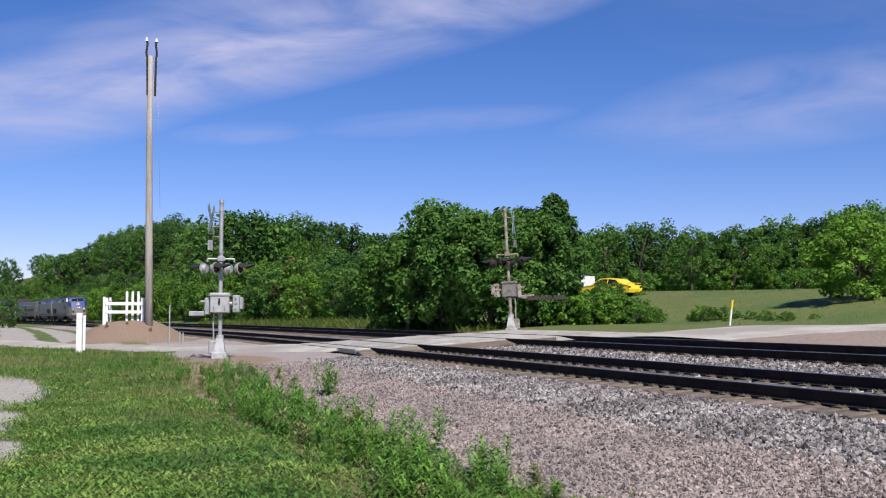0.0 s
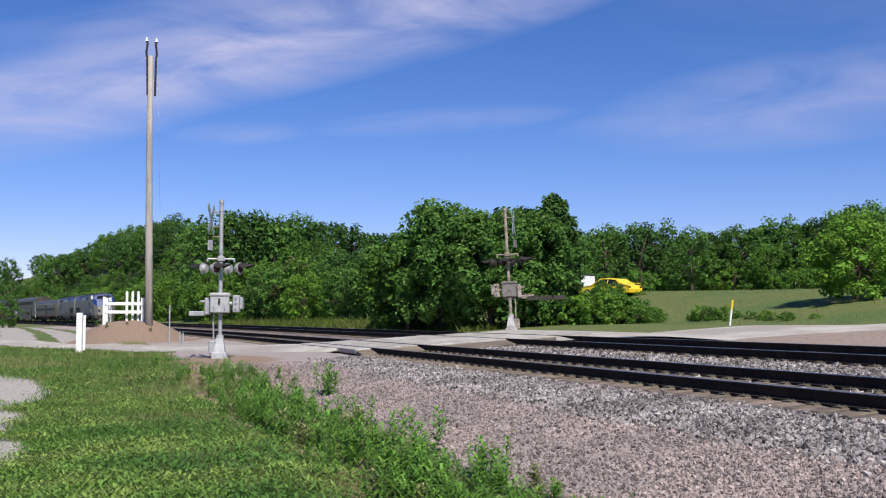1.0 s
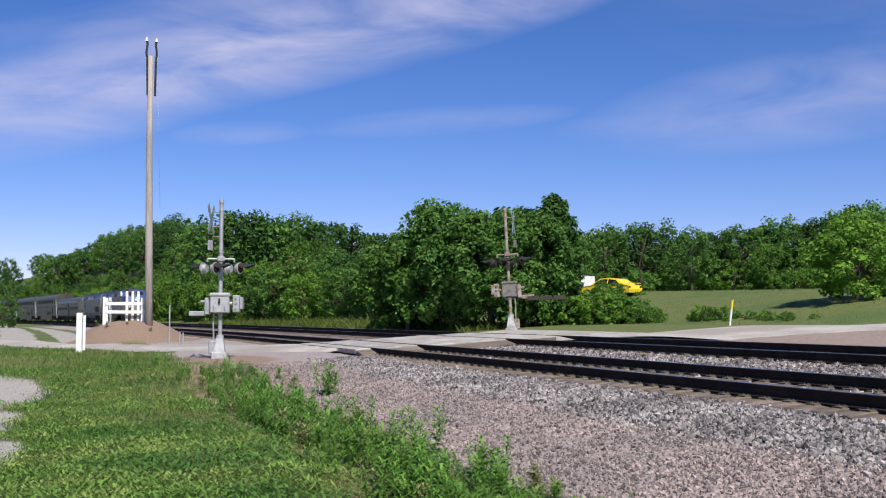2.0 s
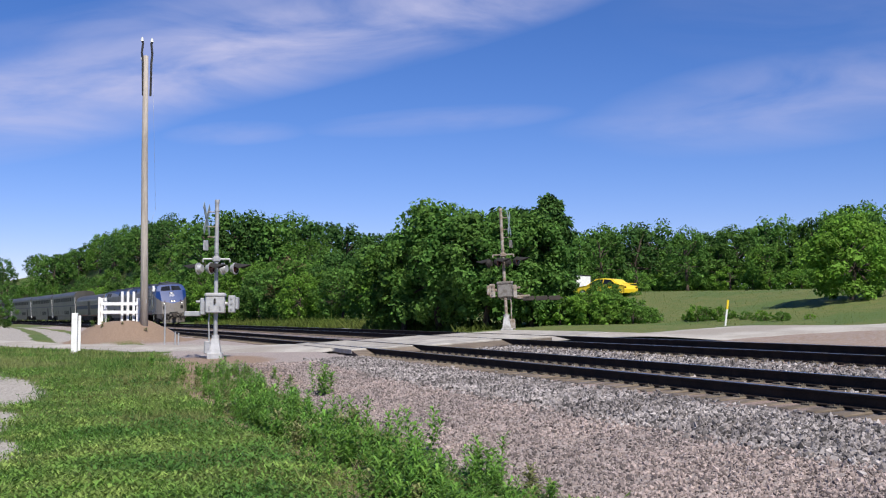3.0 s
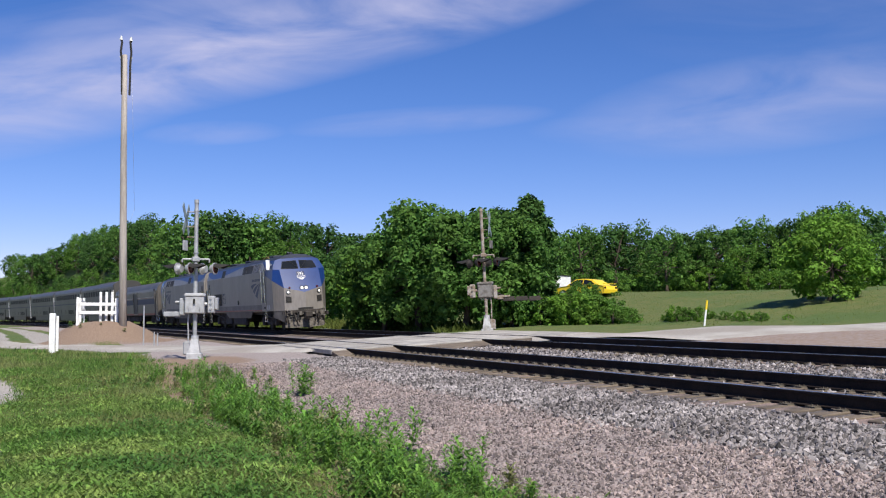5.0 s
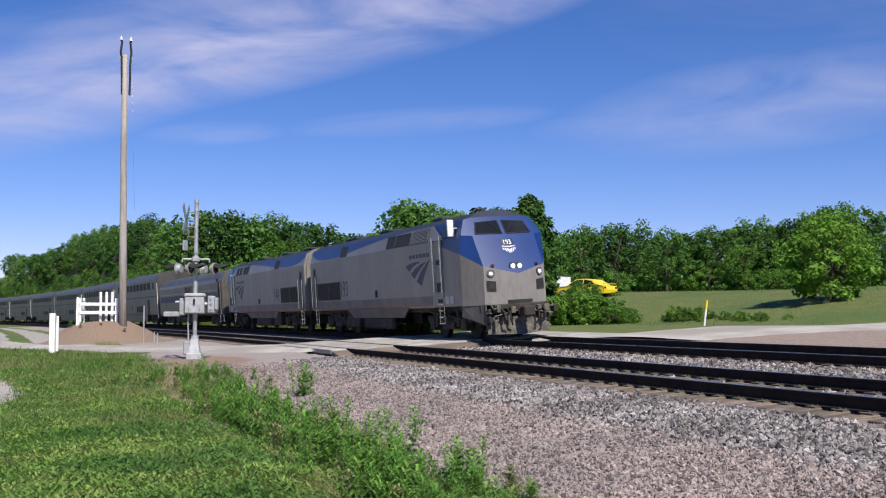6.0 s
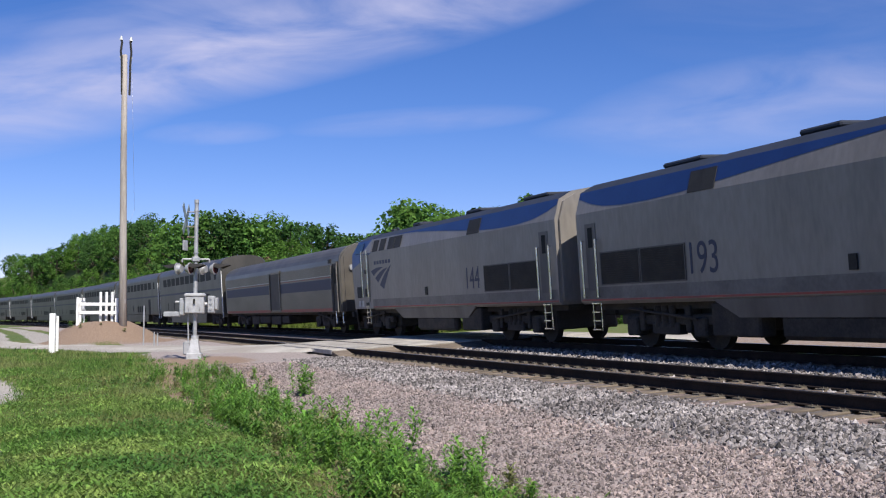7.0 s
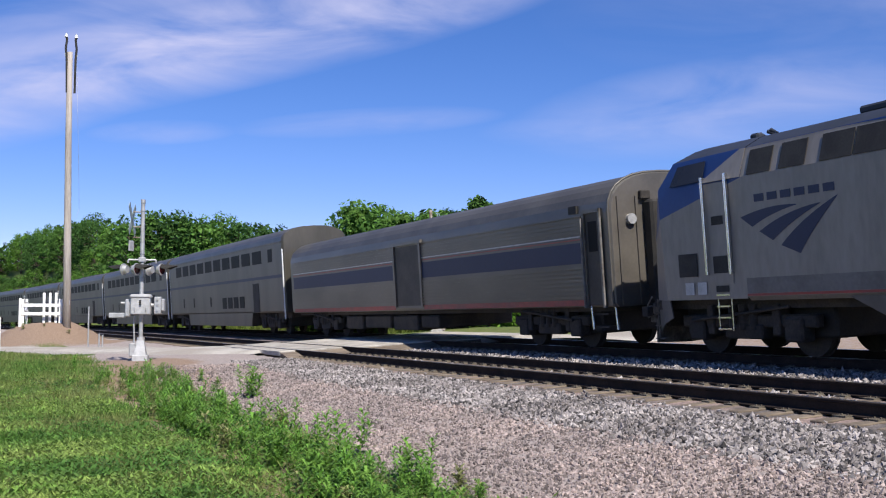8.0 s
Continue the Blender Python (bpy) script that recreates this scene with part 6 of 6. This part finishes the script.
def trailer():
    ob = thing("box_trailer", None, None, "white box trailer behind the trees", "trailer")
    part("body", box(bmesh.new(), -2.0, 2.0, -1.1, 1.1, 0.7, 2.05, 0.06), M['white_paint'], ob)
    part("roof_edge", box(bmesh.new(), -2.05, 2.05, -1.14, 1.14, 2.03, 2.12, 0.03), M['grille'], ob)
    part("door", box(bmesh.new(), 1.0, 1.7, -1.125, -1.102, 0.85, 1.95), M['pale_line'], ob)
    part("window", box(bmesh.new(), -0.9, 0.2, -1.125, -1.102, 1.3, 1.8), M['rail_glass'], ob)
    for x in (-0.6, 0.5):
        for sy in (-1, 1):
            part("wheel", rod(bmesh.new(), (x, sy * 0.85, 0.36), (x, sy * 1.08, 0.36), 0.36, seg=20), M['tyre'], ob)
    part("chassis", box(bmesh.new(), -2.5, 2.0, -0.8, 0.8, 0.55, 0.72), M['under'], ob)
    return ob


def build_vehicles():
    c = car()
    c.matrix_basis = Matrix.Translation((-71.0, 37.4, height(-71.0, 37.4))) @ Matrix.Rotation(radians(208), 4, 'Z')
    t = trailer()
    t.matrix_basis = Matrix.Translation((-81.0, 38.8, height(-81.0, 38.8) - 0.25)) @ Matrix.Rotation(radians(25), 4, 'Z')
    t.scale = (1.0, 1.0, 0.88)


# ---- grass and weeds ----
def grassy(x, y):
    g, p, d = zones(x, y)
    return 1 - max(g, p, d)


def build_grass():
    rnd = np.random.default_rng(8)
    out = []
    tries = 0
    while len(out) < 165000 and tries < 700000:
        tries += 1
        a = radians(rnd.uniform(45, 96))
        r = 6.5 + 50 * rnd.random() ** 2.0
        x, y = -r * math.sin(a), r * math.cos(a)
        s, off = to_line(x, y)
        if off > -3.2 or rnd.random() > grassy(x, y) * 1.15 - 0.1:
            continue
        if road_gap(x, y) < 3.6:
            continue
        k = 0.5 + 0.5 * noise.noise((x * 0.35, y * 0.35, 1.0)) + 0.3 * noise.noise((x * 1.7, y * 1.7, 4.0))
        h = (0.025 + 0.055 * max(0.0, k)) * rnd.lognormal(0, 0.3) * (1 + r / 60)
        w = (0.0022 + 0.00022 * r) * rnd.uniform(0.8, 1.6)
        t = rnd.uniform(0, 6.28)
        dx, dy = math.cos(t), math.sin(t)
        lx, ly = rnd.normal(0, 0.32 * h, 2)
        z = height(x, y) - 0.01
        out.append(((x - dx * w, y - dy * w, z), (x + dx * w, y + dy * w, z), (x + lx + dx * w * 0.4, y + ly + dy * w * 0.4, z + h), (x + lx * 1.2, y + ly * 1.2, z + h * 1.05)))
    verge = []
    while len(verge) < 46000:           # rough grass on the hill and along the far side of the line
        if len(verge) % 3:
            x, y = rnd.uniform(-100, -34), rnd.uniform(27, 58)
            size = 0.06
        else:
            p = on_line(rnd.uniform(-125, -50), rnd.uniform(8.6, 13.5))
            x, y, size = p.x, p.y, 0.26
        if grassy(x, y) < 0.6 or road_gap(x, y) < 4.6:
            continue
        z, t = height(x, y) - 0.02, rnd.uniform(0, 6.28)
        h, w = size * rnd.lognormal(0, 0.35), size * rnd.uniform(0.10, 0.28)
        dx, dy = math.cos(t) * w, math.sin(t) * w
        lx, ly = rnd.normal(0, 0.5 * h, 2)
        verge.append(((x - dx, y - dy, z), (x + dx, y + dy, z), (x + lx + dx * 0.3, y + ly + dy * 0.3, z + h), (x + lx - dx * 0.3, y + ly - dy * 0.3, z + h * 0.95)))
    tagged(new("verge_grass", quads("verge_grass", np.array(verge), M['hill_blade'])), "rough green and straw-coloured grass on the hill", "grass", kind="stuff")
    tufts = []
    while len(tufts) < 85000:           # low broad-leaved clumps in the sward
        a, r = radians(rnd.uniform(48, 96)), 6.5 + 24 * rnd.random() ** 1.6
        cx, cy = -r * math.sin(a), r * math.cos(a)
        if to_line(cx, cy)[1] > -5.6 or rnd.random() > grassy(cx, cy) * 1.1 - 0.1 or road_gap(cx, cy) < 3.6:
            continue
        size = rnd.uniform(0.08, 0.30)
        for i in range(int(70 * size / 0.2)):
            x, y = cx + rnd.normal(0, size), cy + rnd.normal(0, size)
            t, l, w = rnd.uniform(0, 6.28), rnd.uniform(0.035, 0.10), rnd.uniform(0.008, 0.019)
            z = height(x, y) + rnd.uniform(0.02, 0.09)
            d, n = np.array((math.cos(t), math.sin(t), rnd.uniform(0.0, 0.7))), np.array((-math.sin(t), math.cos(t), 0.0))
            o = np.array((x, y, z))
            tufts.append((o, o + d * l * 0.5 - n * w, o + d * l, o + d * l * 0.5 + n * w))
    tagged(new("clover", quads("clover", np.array(tufts), M['clover'])), "low broad-leaved clover clumps in the mown grass", "ground plants", kind="stuff")
    tagged(new("grass", quads("grass", np.array(out), M['blade'])), "mown green grass with dry blades", "grass", kind="stuff")


def weed(seed, h, leafy, m, label):
    """A tall leafy weed: a stem with whorls of narrow leaves."""
    rnd = np.random.default_rng(seed)
    ob = thing("weed", None, None, label, "weed", "weeds")
    stems, leaves = bmesh.new(), []
    for k in range(rnd.integers(3, 6)):
        bx, by = rnd.normal(0, 0.09, 2)
        tx, ty = bx + rnd.normal(0, 0.07), by + rnd.normal(0, 0.07)
        hh = h * rnd.uniform(0.65, 1.05)
        rod(stems, (bx, by, -0.03), (tx, ty, hh), 0.006, 0.003, 5)
        n = int(leafy * hh / h)
        for i in range(n):
            f = 0.12 + 0.88 * i / n
            a = i * 2.4 + rnd.uniform(-0.3, 0.3)
            ln = (0.23 - 0.13 * abs(f - 0.6)) * rnd.uniform(0.75, 1.2)
            up = rnd.uniform(0.15, 0.75) + 0.4 * f
            o = np.array((bx + (tx - bx) * f, by + (ty - by) * f, hh * f))
            d = np.array((math.cos(a), math.sin(a), up))
            d /= np.linalg.norm(d)
            s = np.array((-math.sin(a), math.cos(a), 0)) * 0.023
            mid = o + d * ln * 0.5 + np.array((0, 0, 0.01))
            t = o + d * ln + np.array((0, 0, -0.35 * ln))
            leaves.append((o, mid - s, t, mid + s))
    part("stem", stems, m, ob)
    l = new("leaves", quads("leaves", np.array(leaves), m))
    l.parent = ob
    return ob


def build_weeds():
    rnd = random.Random(77)
    green, dry = "tall leafy green weed at the gravel's edge", "pale yellowish weed at the gravel's edge"
    kinds = [weed(60 + i, 0.52 + 0.07 * i, 34, M['weed'], green) for i in range(3)]
    kinds += [weed(63 + i, 0.42 + 0.06 * i, 26, M['weed_dry'], dry) for i in range(2)]
    first = [True] * 5
    n = 0
    while n < 265:
        s = -8.2 - 20 * rnd.random() ** 1.1
        mid = -5.75 - 0.42 * smooth(-30, -12, s) + 0.55 * smooth(-20, -32, s)
        off = mid + rnd.gauss(0, 0.33) - 0.35 * smooth(-12, -24, s) * rnd.random()
        if s < -25 and rnd.random() < 0.5:
            off -= abs(rnd.gauss(0, 0.9))
        p = on_line(s, off)
        k = rnd.choice((0, 0, 1, 1, 2, 2, 3, 4))
        put(kinds[k], p.x, p.y, rnd.uniform(0.50, 0.92) * (1.15 if n % 4 == 0 else 1.0) * (1 - 0.25 * smooth(-17, -27, s)) * (1 - 0.22 * smooth(-15, -9, s)), rnd.uniform(0, 6.28), first=first[k])
        first[k] = False
        n += 1
    for x, y, s in ((-10.4, 4.15, 0.85), (-10.0, 3.9, 0.8), (-9.6, 4.2, 0.7), (-21.5, 4.9, 1.1), (-22.2, 5.0, 0.9), (-30.5, 2.2, 0.8), (-59.6, 1.6, 0.7), (-60.8, 1.2, 0.6), (-62.4, 1.9, 0.6), (-59.0, 2.6, 0.5), (-64.0, 1.4, 0.7), (-58.2, 3.8, 0.5)):
        put(kinds[int(abs(x)) % 5], x, y, s, x)


build_trees()
build_bushes()
build_fixtures()
build_vehicles()
build_grass()
build_weeds()
build_crossing()
build_ties()
build_stones()
# ---- motion ----
FRONT_AT = -4.07      # where the front coupler is at 7 s; the train eases off a little after that


def motions():
    times = sorted({round(0.1 * i, 4) for i in range(81)} | {1 / 30, 2 / 30, 8 - 1 / 30, 8 - 2 / 30})
    for i, (ob, back) in enumerate(TRAIN):
        rows = []
        for t in times:
            s = FRONT_AT + (26.4 if t < 7 else 25.55) * (t - 7) - back
            a, b = on_line(s + 7, TRAIN_OFF), on_line(s - 7, TRAIN_OFF)
            turn = math.atan2(a.y - b.y, a.x - b.x)
            m = Matrix.Translation((a + b) / 2) @ Matrix.Rotation(turn, 4, 'Z') @ Matrix.Rotation(CANT, 4, 'X')
            if i == 1:                # the second locomotive runs backwards
                m = Matrix.Translation((a + b) / 2) @ Matrix.Rotation(turn + math.pi, 4, 'Z') @ Matrix.Rotation(-CANT, 4, 'X')
            rows.append((t, m))
        walk(ob, rows)


motions()
